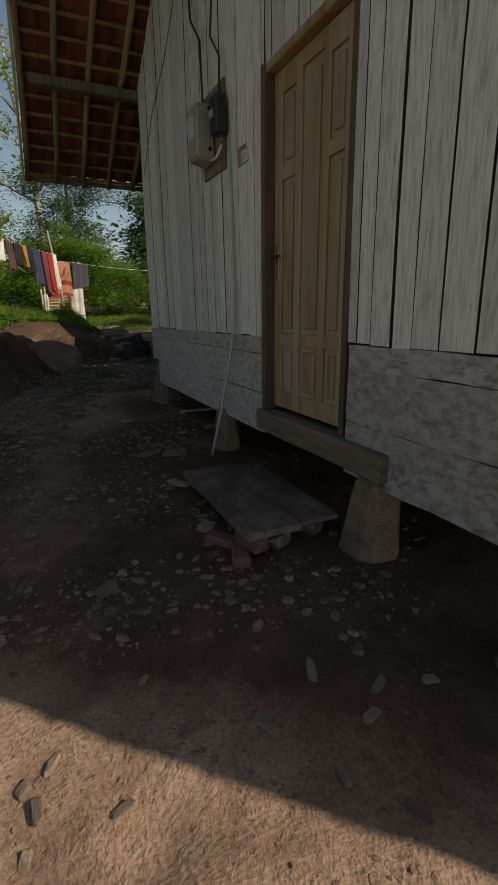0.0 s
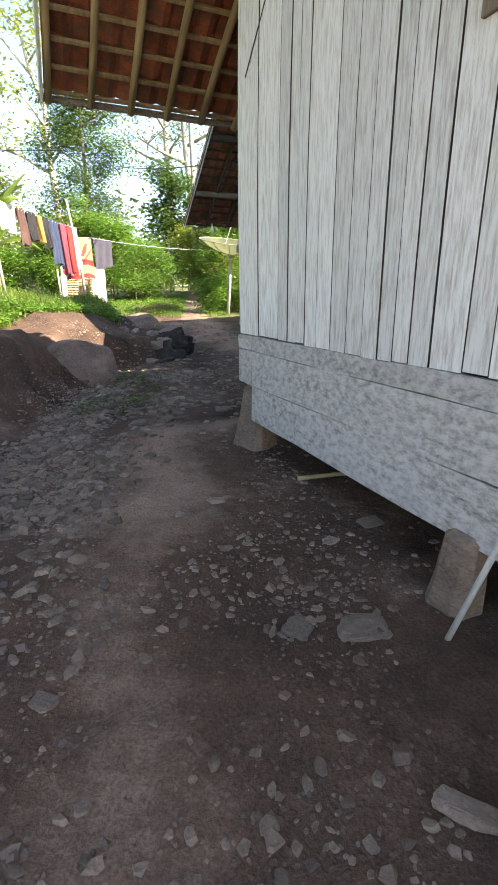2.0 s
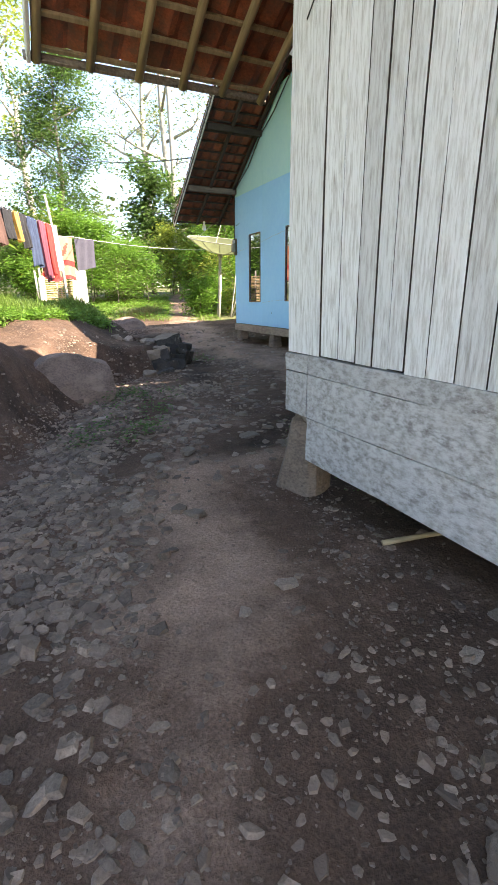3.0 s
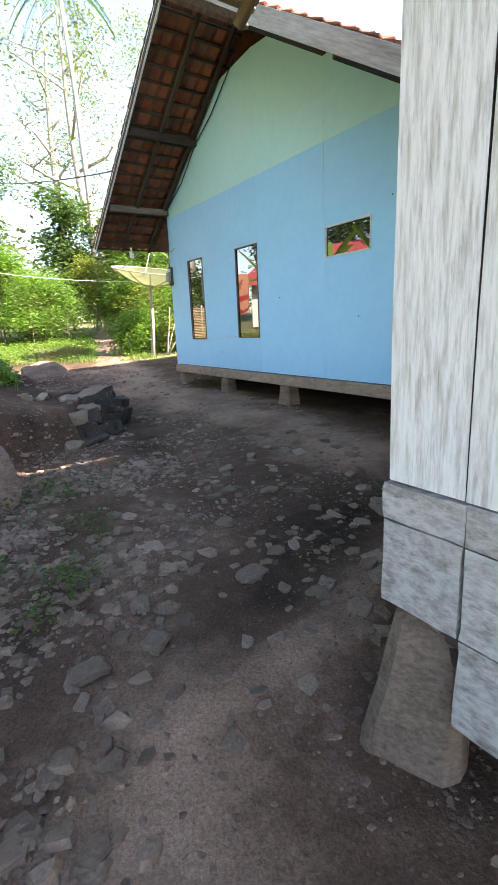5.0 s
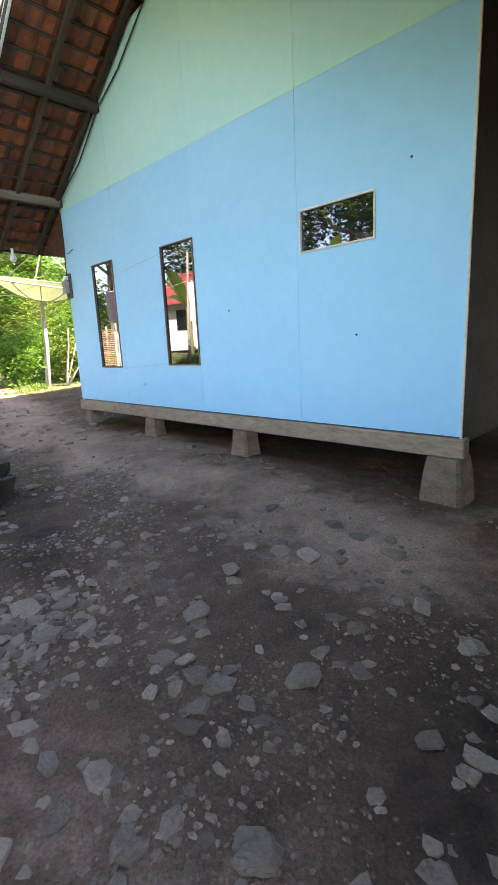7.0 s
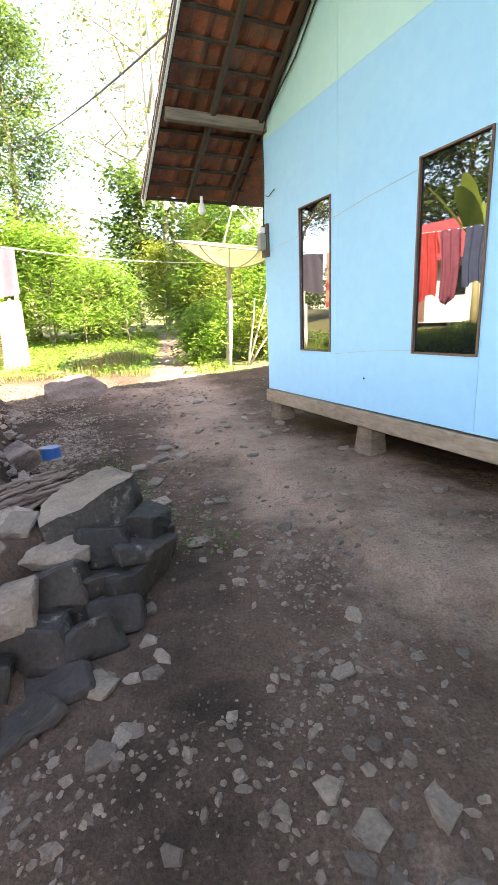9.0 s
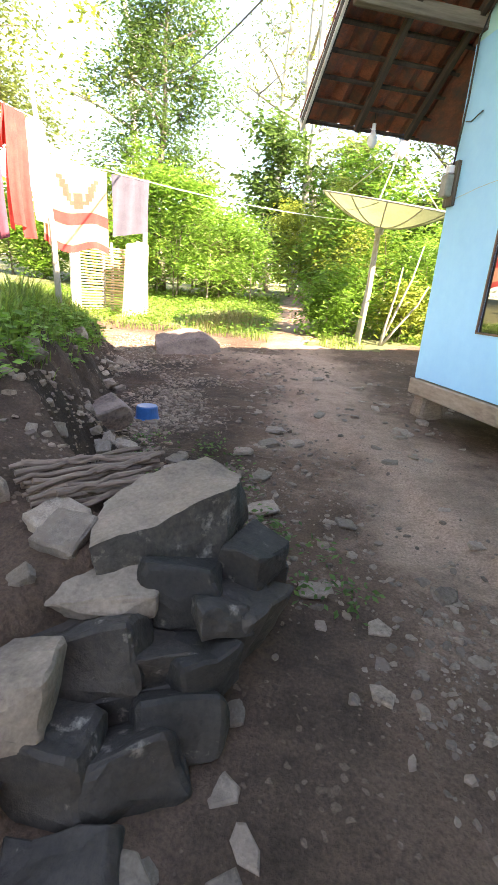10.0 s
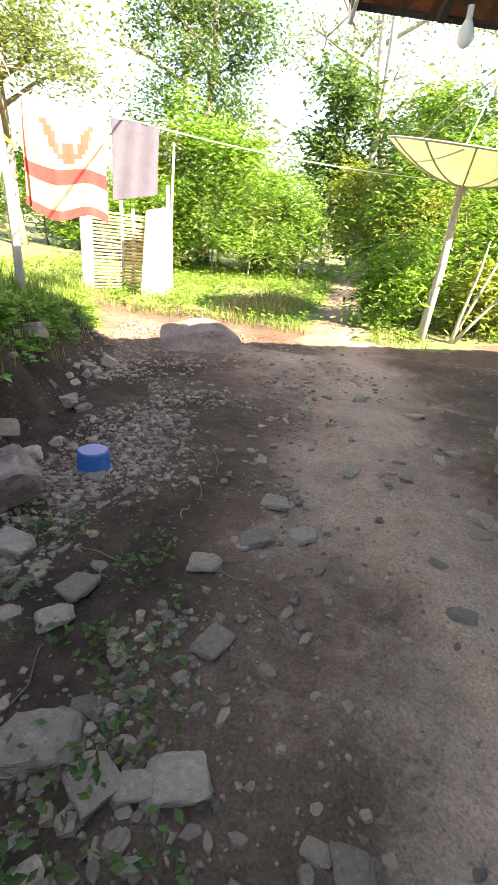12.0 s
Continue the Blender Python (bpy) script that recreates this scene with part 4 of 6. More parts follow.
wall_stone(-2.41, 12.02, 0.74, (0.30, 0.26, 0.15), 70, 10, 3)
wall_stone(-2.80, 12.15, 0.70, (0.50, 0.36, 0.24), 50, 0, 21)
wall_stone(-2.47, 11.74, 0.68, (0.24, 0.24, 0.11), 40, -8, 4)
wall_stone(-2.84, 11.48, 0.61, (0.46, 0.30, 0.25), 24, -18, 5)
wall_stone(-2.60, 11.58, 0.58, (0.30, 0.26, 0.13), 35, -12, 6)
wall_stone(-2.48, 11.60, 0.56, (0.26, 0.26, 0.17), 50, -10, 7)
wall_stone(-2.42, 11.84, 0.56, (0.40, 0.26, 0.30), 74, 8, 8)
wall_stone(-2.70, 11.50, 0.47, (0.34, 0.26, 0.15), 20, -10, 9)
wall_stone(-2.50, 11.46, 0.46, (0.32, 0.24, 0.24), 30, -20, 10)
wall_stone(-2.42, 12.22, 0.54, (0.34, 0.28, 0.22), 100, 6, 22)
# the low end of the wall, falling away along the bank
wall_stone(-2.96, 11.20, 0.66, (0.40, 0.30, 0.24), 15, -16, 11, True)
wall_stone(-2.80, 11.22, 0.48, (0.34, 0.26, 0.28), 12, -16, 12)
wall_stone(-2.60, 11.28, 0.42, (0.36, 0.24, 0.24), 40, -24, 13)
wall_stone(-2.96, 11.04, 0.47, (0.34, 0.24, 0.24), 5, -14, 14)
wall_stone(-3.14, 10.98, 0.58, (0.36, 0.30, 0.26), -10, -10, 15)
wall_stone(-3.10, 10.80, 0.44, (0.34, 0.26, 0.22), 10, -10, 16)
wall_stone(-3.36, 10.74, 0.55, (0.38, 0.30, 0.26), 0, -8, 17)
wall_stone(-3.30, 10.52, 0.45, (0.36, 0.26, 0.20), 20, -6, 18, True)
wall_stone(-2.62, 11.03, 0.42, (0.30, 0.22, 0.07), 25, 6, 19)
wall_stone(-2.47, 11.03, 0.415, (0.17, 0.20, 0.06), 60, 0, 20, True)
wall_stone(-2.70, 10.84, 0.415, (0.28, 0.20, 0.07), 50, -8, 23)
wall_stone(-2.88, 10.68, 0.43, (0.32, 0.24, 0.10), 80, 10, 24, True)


def stone_field():
    """Loose flat stones over the path, thicker on the rubble strips."""
    rnd = random.Random(77)
    meshes = [block_mesh("loose_stone", M["stone"], (1.3, 1.1, 0.5), 80 + k, 10, 0.62, 0.05) for k in range(8)]
    count = 0
    while count < 248:
        y = rnd.uniform(1.2, 17.5)
        x = rnd.uniform(-3.6, 0.6)
        mid = along(y, EDGE)
        if x < mid + 0.1 or (x + 0.85 > (6.21 - y) * 0.4 and y < 6.4) or (x + 1.39 > (15.95 - y) * 0.437 and 9.6 < y < 16):
            continue
        if y < 6.0 and x > along(y, EDGE) + 1.3 and rnd.random() < 0.72 or 9.8 < y < 12.3 and x > -2.2 and rnd.random() < 0.6:
            continue
        s = rnd.choice((0.045, 0.055, 0.07, 0.09, 0.12)) * rnd.uniform(0.8, 1.3)
        if 6.3 < y < 10 and rnd.random() < 0.3:
            s *= 1.3
        ob = new("stone", rnd.choice(meshes))
        ob.matrix_world = pose(x, y, ground_at(x, y) + s * 0.03, rnd.uniform(-12, 12), rnd.uniform(-12, 12), rnd.uniform(0, 360)) @ Matrix.Diagonal((s, s * rnd.uniform(0.6, 1), s * rnd.uniform(0.6, 1.0), 1))
        tagged(ob, "loose flat grey stone lying on the path", "stone", "loose stones on the path")
        count += 1


stone_field()


def bank_stones():
    """Stones that stick out of the soil of the bank."""
    rnd = random.Random(41)
    meshes = [block_mesh("bank_stone", M["stone"], (1.1, 0.9, 0.7), 100 + k, 6, 0.5, 0.05) for k in range(5)]
    count = 0
    while count < 85:
        y = rnd.uniform(11.3, 17.2)
        x = along(y, EDGE) - rnd.uniform(-0.1, 1.0)
        if y < 12.3 and x > -2.98:
            continue
        size = rnd.choice((0.06, 0.08, 0.10, 0.14, 0.20)) * rnd.uniform(0.8, 1.2)
        put_rock("bank_rock", rnd.choice(meshes), x, y, ground_at(x, y), (size, size, size), (rnd.uniform(-35, 35), rnd.uniform(-35, 35), rnd.uniform(0, 360)), "grey stone sticking out of the earth bank", "stone", "stones in the bank")
        count += 1


bank_stones()


def rubble():
    """Small chips and gravel, joined."""
    rnd = random.Random(99)
    verts, faces = [], []
    n = 0
    while n < 32000:
        y = rnd.uniform(0.0, 19.0)
        edge = along(y, EDGE)
        r = rnd.random()
        shards = r < 0.34 and 3.6 < y < 10.2
        if r < 0.34:
            x = edge + (rnd.gauss(0.75, 0.38) if y < 10 else rnd.gauss(0.45, 0.55))
        elif r < 0.48:
            x = edge - rnd.uniform(-0.05, 1.0)
        else:
            x = rnd.uniform(edge - 0.3, 1.5)
        dense = noise.noise(Vector((x * 1.1, y * 1.1, 6.0)))
        if rnd.random() > (0.45 if shards else 0.34 if y > 12.2 and x < -2.4 else 0.46 if y < 4.6 and -2.3 < x < -0.2 else 0.16) + dense * 1.1:
            continue
        if (x + 0.75 > (6.21 - y) * 0.4 and y < 6.3 and rnd.random() < 0.7) or (x + 1.39 > (15.95 - y) * 0.437 and 9.6 < y < 16):
            continue
        if y > 11.5 and x < edge and rnd.random() < 0.6:
            continue
        if 10.0 < y < 12.2 and x < -2.3 and rnd.random() < 0.5:
            continue
        if worn_lit_at(x, y) > 0.6 and rnd.random() < 0.55:
            continue
        s = rnd.choice((0.004, 0.005, 0.006, 0.007, 0.009, 0.013, 0.020)) * rnd.uniform(0.7, 1.3)
        if shards:
            s *= 2.1
        elif y < 4.6:
            s *= 1.15
        elif y > 12.2 and x < -2.3:
            s *= 1.3
        elif x > along(y, TREAD) + 0.5 and 6.4 < y < 11.5:
            s *= 0.8
        m = pose(x, y, ground_at(x, y) - s * 0.05, rnd.uniform(-18, 18), rnd.uniform(-18, 18), rnd.uniform(0, 360))
        sides = rnd.randint(5, 7)
        sx, sy, sz = s * rnd.uniform(1.0, 1.9), s * rnd.uniform(0.8, 1.3), s * (rnd.uniform(0.25, 0.55) if shards else rnd.uniform(0.3, 0.7))
        o = len(verts)
        angles = [(a + rnd.uniform(-0.3, 0.3)) * 6.283 / sides for a in range(sides)]
        low = [(math.cos(a) * sx * rnd.uniform(0.85, 1.15), math.sin(a) * sy * rnd.uniform(0.85, 1.15)) for a in angles]
        for cx, cy in low:
            verts.append(m @ Vector((cx, cy, -sz)))
        for cx, cy in low:
            k = rnd.uniform(0.6, 0.9)
            verts.append(m @ Vector((cx * k, cy * k, sz * rnd.uniform(0.7, 1.1))))
        for i in range(sides):
            j = (i + 1) % sides
            faces.append((o + i, o + j, o + sides + j, o + sides + i))
        faces.append(tuple(o + sides + i for i in range(sides)))
        n += 1
    tagged(new("rubble", bulk("rubble", verts, faces, M["rubble"])), "grey stone chips and gravel strewn over the path", "gravel", kind="stuff")


rubble()


def slabs():
    """Flat stones sunk in the trodden path, joined."""
    rnd = random.Random(55)
    verts, faces = [], []
    n = 0
    while n < 520:
        y = rnd.uniform(2.5, 15.5)
        edge = along(y, EDGE)
        x = rnd.uniform(edge + 0.05, 0.6)
        dense = noise.noise(Vector((x * 0.55, y * 0.55, 31.0))) + (0.25 if 6.2 < y < 9.8 else -0.12 if 9.8 < y < 13 else 0.0)
        if rnd.random() > 0.25 + dense * 1.2:
            continue
        if (x + 0.85 > (6.21 - y) * 0.43 and y < 6.5) or (x + 2.3 > (15.95 - y) * 0.437 and 9.0 < y < 16):
            continue
        s = rnd.choice((0.025, 0.03, 0.04, 0.05, 0.07)) * rnd.uniform(0.8, 1.3)
        if y < 5.5 and x > edge + 1.2 and rnd.random() < 0.7:
            continue
        m = pose(x, y, ground_at(x, y) - 0.002, rnd.uniform(-7, 7), rnd.uniform(-7, 7), rnd.uniform(0, 360))
        sides = rnd.randint(5, 7)
        o = len(verts)
        wide = rnd.uniform(0.6, 0.95)
        loop = []
        for k in range(sides):
            a = 6.283 * (k + rnd.uniform(-0.33, 0.33)) / sides
            r = s * rnd.uniform(0.8, 1.2)
            loop.append((math.cos(a) * r, math.sin(a) * r * wide))
        high = s * rnd.uniform(0.10, 0.3)
        for k, z in ((1.05, -0.03), (1.0, high * 0.6), (0.82, high)):
            for cx, cy in loop:
                verts.append(m @ Vector((cx * k, cy * k, z + rnd.uniform(-0.06, 0.06) * s)))
        for ring in range(2):
            for i in range(sides):
                j = (i + 1) % sides
                a = o + ring * sides
                faces.append((a + i, a + j, a + sides + j, a + sides + i))
        faces.append(tuple(o + 2 * sides + i for i in range(sides)))
        n += 1
    tagged(new("sunken_stones", bulk("sunken_stones", verts, faces, M["rubble"])), "flat stones trodden into the dirt path", "stones", kind="stuff")


slabs()

# ---- plants ----
def leaf_cloud(rnd, centres, per, spread, size, droop=0.3, slim=0.45, flat=0.7):
    """Many small folded leaves round the centres: vertices and faces."""
    verts, faces = [], []
    for c in centres:
        c = Vector(c)
        for _ in range(per):
            p = c + Vector((rnd.gauss(0, spread), rnd.gauss(0, spread), rnd.gauss(0, spread * flat)))
            yaw = rnd.uniform(0, 2 * math.pi)
            s = size * rnd.uniform(0.6, 1.35)
            d = Vector((math.cos(yaw), math.sin(yaw), rnd.uniform(-droop - 0.4, 0.35))).normalized()
            side = d.cross(Vector((rnd.gauss(0, 0.5), rnd.gauss(0, 0.5), 1))).normalized()
            up = side.cross(d)
            o = len(verts)
            verts += [p, p + d * s * 0.5 + side * s * slim * 0.5 + up * s * 0.06, p + d * s, p + d * s * 0.5 - side * s * slim * 0.5 + up * s * 0.06]
            faces += [(o, o + 1, o + 2), (o, o + 2, o + 3)]
    return verts, faces


def tree(name, x, y, h, seed, leaf, bark, crown_from=0.45, spread=0.22, limbs=9, per=170, size=0.16, clump=0.5, lean=0.0, label="", trunk_r=None, sub=4, base=None, slim=0.45):
    """A tapered trunk with limbs, and leaves in clumps round the limb ends."""
    rnd = random.Random(seed)
    z = ground_at(x, y, False) - 0.05 if base is None else base
    ob = thing(name, pose(x, y, z, 0, 0, rnd.uniform(0, 360)), label or "broad-leaved green tree", "tree")
    r = trunk_r or h * 0.016 + 0.03
    bm = bmesh.new()
    pts, p = [], Vector((0, 0, 0))
    for i in range(9):
        pts.append(p.copy())
        p += Vector((rnd.gauss(lean * 0.1, 0.022) * h * 0.5, rnd.gauss(0, 0.022) * h * 0.5, h / 8))
    tube(bm, pts, [r * (1.25 if i == 0 else 1 - 0.105 * i) for i in range(9)], 9)
    ends = [pts[-1], pts[-2]]
    for k in range(limbs):
        t = crown_from + (1 - crown_from) * (k + rnd.random()) / limbs
        i = min(int(t * 8), 7)
        a = pts[i].lerp(pts[i + 1], t * 8 - i)
        yaw = k * 2.4 + rnd.uniform(-0.5, 0.5)
        reach = h * spread * rnd.uniform(0.7, 1.3) * (1.15 - 0.5 * t)
        b = a + Vector((math.cos(yaw) * reach, math.sin(yaw) * reach, reach * rnd.uniform(0.25, 0.9)))
        mid = a.lerp(b, 0.5) + Vector((rnd.gauss(0, 0.06), rnd.gauss(0, 0.06), rnd.gauss(0.0, 0.06))) * reach * 2
        lr = r * (1 - t) * 0.5 + r * 0.12
        tube(bm, [a, mid, b], [lr, lr * 0.7, lr * 0.35], 6)
        ends.append(b)
        for _ in range(sub):
            c = mid.lerp(b, rnd.uniform(0.1, 1.0)) + Vector((rnd.gauss(0, 0.35), rnd.gauss(0, 0.35), rnd.gauss(0.1, 0.3))) * reach
            tube(bm, [mid.lerp(b, 0.5), c], [lr * 0.35, lr * 0.1], 5)
            ends.append(c)
    part("trunk", bm, bark, ob, smooth=True)
    v, f = leaf_cloud(rnd, ends, per, clump, size, slim=slim)
    part("crown", bulk("crown", v, f, leaf), None, ob)
    return ob


def blades(name, spots, material, label, height=0.25, seed=1, category="grass"):
    rnd = random.Random(seed)
    verts, faces = [], []
    for x, y, k in spots:
        z = ground_at(x, y)
        h = height * k * rnd.uniform(0.5, 1.4)
        yaw = rnd.uniform(0, 6.28)
        d = Vector((math.cos(yaw), math.sin(yaw), 0))
        w = Vector((-d.y, d.x, 0)) * 0.006 * (0.6 + h * 2)
        p = Vector((x, y, z - 0.01))
        o = len(verts)
        bend = rnd.uniform(0.15, 0.7)
        verts += [p - w, p + w, p + d * h * bend * 0.4 + Vector((0, 0, h * 0.6)) + w * 0.7, p + d * h * bend * 0.4 + Vector((0, 0, h * 0.6)) - w * 0.7, p + d * h * bend + Vector((0, 0, h * 0.95))]
        faces += [(o, o + 1, o + 2, o + 3), (o + 3, o + 2, o + 4)]
    tagged(new(name, bulk(name, verts, faces, material)), label, category, kind="stuff")


def scatter(n, seed, x0, x1, y0, y1, keep):
    rnd = random.Random(seed)
    out = []
    while len(out) < n:
        x, y = rnd.uniform(x0, x1), rnd.uniform(y0, y1)
        k = keep(x, y)
        if k > 0 and rnd.random() < k:
            out.append((x, y, 0.6 + 0.8 * k))
    return out


def on_bank(x, y):
    e = along(y, EDGE)
    if y < 5:
        return 0
    d = e - green_from(y) - x
    return min(max(d * 2.0, 0), 1) * (0.55 + 0.9 * noise.noise(Vector((x, y, 12.0)))) if d > 0 else 0


def in_field(x, y):
    if abs(x - (-3.3 - 0.14 * (y - 20))) < 0.5:
        return 0
    if x > -1.9 and y < 20.6 + 0.3 * noise.noise(Vector((x, y, 3.0))) or y < 19.4:
        return 0
    return 0.6 + 0.7 * noise.noise(Vector((x * 0.8, y * 0.8, 15.0)))


blades("bank_grass", scatter(40000, 1, -9, -3.4, 6, 20, on_bank), M["grass"], "bright green grass and weeds on the earth bank", 0.20, 1)
blades("field_grass", scatter(36000, 2, -12, 5, 19.4, 30, in_field), M["grass"], "sunlit green grass beside the path", 0.13, 2)
def dry_spot(x, y):
    return in_field(x, y) * max(0.0, 1.2 - ((x + 4.9 - 0.1 * y + 2.1) / 0.9) ** 2 - ((y - 21.0) / 1.3) ** 2) + 0.02 * noise.noise(Vector((x, y, 1.0)))


blades("dry_field_grass", scatter(1500, 3, -7.2, -3.6, 19.5, 24, dry_spot), M["dry_grass"], "yellowed dry grass tuft at the path", 0.26, 3)


def weeds(name, spots, leaf, label, size, per, seed):
    """Low leafy plants, joined."""
    rnd = random.Random(seed)
    centres = [(x, y, ground_at(x, y) + 0.05 * k + 0.02) for x, y, k in spots]
    v, f = leaf_cloud(rnd, centres, per, 0.055 if size < 0.09 else 0.11, size, droop=0.0, slim=0.5)
    tagged(new(name, bulk(name, v, f, leaf)), label, "weeds", kind="stuff")


def lush_bank(x, y):
    return on_bank(x, y) * 1.6 if 11.2 < y < 18.5 else 0


blades("bank_brow_grass", scatter(9000, 5, -7.0, -3.9, 11.2, 18.5, lush_bank), M["grass"], "long green grass on the brow of the bank", 0.20, 5)
weeds("bank_weeds", scatter(6000, 4, -7.5, -3.6, 7, 19, on_bank), M["leaf_fresh"], "leafy green weeds on the bank", 0.07, 22, 4)


weeds("field_weeds", scatter(1500, 14, -11, 4, 19.6, 27, in_field), M["leaf_fresh"], "low green weeds in the grass", 0.10, 12, 14)


def by_stones(x, y):
    d = x - along(y, EDGE)
    return 0.5 + 1.2 * noise.noise(Vector((x * 1.3, y * 1.3, 21.0))) if 0.1 < d < 1.1 and (y > 12.2 or 7 < y < 9.8) else 0


weeds("path_weeds", scatter(130, 6, -5, -1.8, 7, 14.0, by_stones), M["leaf_deep"], "small green seedlings between the stones", 0.042, 16, 6)


def alley_moss(x, y):
    return 0.55 + 1.2 * noise.noise(Vector((x * 1.7, y * 1.7, 25.0)))


weeds("alley_weeds", scatter(70, 9, -0.9, 1.1, 5.9, 8.4, alley_moss), M["leaf_deep"], "small dark green seedlings on damp soil", 0.026, 12, 9)

TREES = [
    # name, x, y, height, seed, leaf, bark, crown_from, spread, limbs, per, size, clump, label
    ("tree", -10.2, 29.5, 11.0, 5, "leaf_deep", "bark", 0.28, 0.17, 13, 380, 0.16, 0.45, "dense dark green broad-leaved tree"),
    ("tree", -14.5, 25, 9.5, 6, "leaf_olive", "bark", 0.28, 0.22, 12, 340, 0.155, 0.47, "olive green broad-leaved tree"),
    ("tree", -17, 21, 10.0, 16, "leaf_deep", "bark", 0.25, 0.22, 12, 110, 0.30, 0.5, "dense dark green broad-leaved tree"),
    ("tree", 1.6, 28.0, 9.0, 7, "leaf_olive", "bark", 0.22, 0.19, 14, 360, 0.14, 0.44, "leafy tree with small olive leaves"),
    ("tree", 5.5, 30, 11.0, 27, "leaf_olive", "bark", 0.25, 0.22, 12, 100, 0.3, 0.5, "leafy tree with small olive leaves"),
    ("tall_tree", -5.4, 40, 19, 8, "leaf_olive", "pale_bark", 0.40, 0.17, 11, 70, 0.22, 0.5, "tall thin pale-barked tree with sparse foliage"),
    ("tall_tree", -9.0, 46, 22, 9, "leaf_olive", "pale_bark", 0.4, 0.17, 11, 70, 0.23, 0.55, "tall thin pale-barked tree with sparse foliage"),
    ("tall_tree", -15.0, 37, 18, 10, "leaf_yellow", "pale_bark", 0.4, 0.18, 11, 40, 0.34, 0.5, "tall pale-barked tree with yellowing foliage"),
    ("tall_tree", -0.6, 43, 18, 13, "leaf_olive", "pale_bark", 0.5, 0.2, 10, 75, 0.22, 0.55, "tall thin pale-barked tree with sparse foliage"),
    ("tall_tree", -20.0, 30, 16, 12, "leaf_yellow", "pale_bark", 0.4, 0.2, 11, 40, 0.34, 0.5, "tall pale-barked tree with yellowing foliage"),
    ("tree", -7.0, 36, 7.0, 41, "leaf_deep", "bark", 0.2, 0.22, 12, 110, 0.32, 0.5, "dense dark green broad-leaved tree"),
    ("tree", -3.2, 37, 6.5, 42, "leaf_olive", "bark", 0.2, 0.22, 12, 110, 0.32, 0.5, "olive green broad-leaved tree"),
]
for name, x, y, h, seed, leaf, bark, start, spread, limbs, per, size, clump, label in TREES:
    tree(name, x, y, h, seed, M[leaf], M[bark], start, spread, limbs, per, size, clump, label=label)

# undergrowth beyond the field
rnd = random.Random(31)
for k in range(40):
    x = -14.5 + k * 0.52 + rnd.uniform(-0.5, 0.5)
    y = 28 + rnd.uniform(-2.0, 4.5) - (3.0 if x > -1.2 else 0)
    if abs(x - (-3.3 - 0.14 * (y - 20))) < 1.5:
        y += 6
    tree("shrub", x, y, rnd.uniform(1.6, 4.4), 100 + k, M[("leaf_fresh", "leaf_fresh", "leaf_fresh", "leaf_yellow", "leaf_olive")[k % 5]], M["bark"], 0.10, 0.3, 8, 130, 0.20, 0.30, label="tall leafy green shrub at the edge of the grove", trunk_r=0.04, sub=3, slim=0.35)


for x, y, h, leaf, seed in ((-2.75, 20.75, 1.2, "leaf_fresh", 1), (-2.35, 21.3, 1.7, "leaf_fresh", 2), (-1.2, 20.9, 1.2, "leaf_yellow", 3), (-0.7, 21.6, 2.4, "leaf_fresh", 4), (0.4, 21.4, 2.2, "leaf_fresh", 5), (-1.6, 23.0, 3.2, "leaf_fresh", 6),
                             (-0.2, 23.6, 3.4, "leaf_fresh", 7), (1.4, 23.0, 3.0, "leaf_fresh", 8), (-2.3, 24.6, 2.8, "leaf_yellow", 9), (-5.6, 26.0, 2.8, "leaf_fresh", 10), (-6.9, 25.4, 3.0, "leaf_fresh", 11), (-8.2, 25.8, 3.2, "leaf_fresh", 12), (-9.6, 24.8, 2.8, "leaf_fresh", 13), (2.6, 22.0, 2.6, "leaf_fresh", 15)):
    tree("shrub", x, y, h * 0.78, 300 + seed, M[leaf], M["bark"], 0.12, 0.32, 9, 50, 0.15, 0.26, label="leafy green bush in the sunlit grass", trunk_r=0.025, sub=3, slim=0.3)
# trees west of the place, which the window glass mirrors
for x, y, h, leaf, seed in ((-13, 11.5, 8, "leaf_deep", 61), (-16, 7.5, 9, "leaf_fresh", 62), (-18.5, 14, 9, "leaf_deep", 63), (-14, 3.5, 8, "leaf_olive", 64), (-20, 9.5, 10, "leaf_olive", 65), (-21, 20, 9, "leaf_deep", 66)):
    tree("tree", x, y, h + 3.5, seed, M[leaf], M["bark"], 0.12, 0.24, 14, 190, 0.36, 0.6, label="dense broad-leaved tree west of the path")


def far_woods():
    rnd = random.Random(8)
    centres = []
    for k in range(110):
        x, y = rnd.uniform(-60, 40), rnd.uniform(46, 80)
        h = rnd.uniform(4, 8)
        for _ in range(30):
            centres.append((x + rnd.gauss(0, 1.8), y + rnd.gauss(0, 1.8), ground_at(x, y, False) + h * rnd.uniform(0.08, 1.0)))
    v, f = leaf_cloud(rnd, centres, 26, 0.9, 0.6)
    tagged(new("far_woods", bulk("far_woods", v, f, M["leaf_olive"])), "hazy green woods beyond the grove", "woods", kind="stuff")


far_woods()


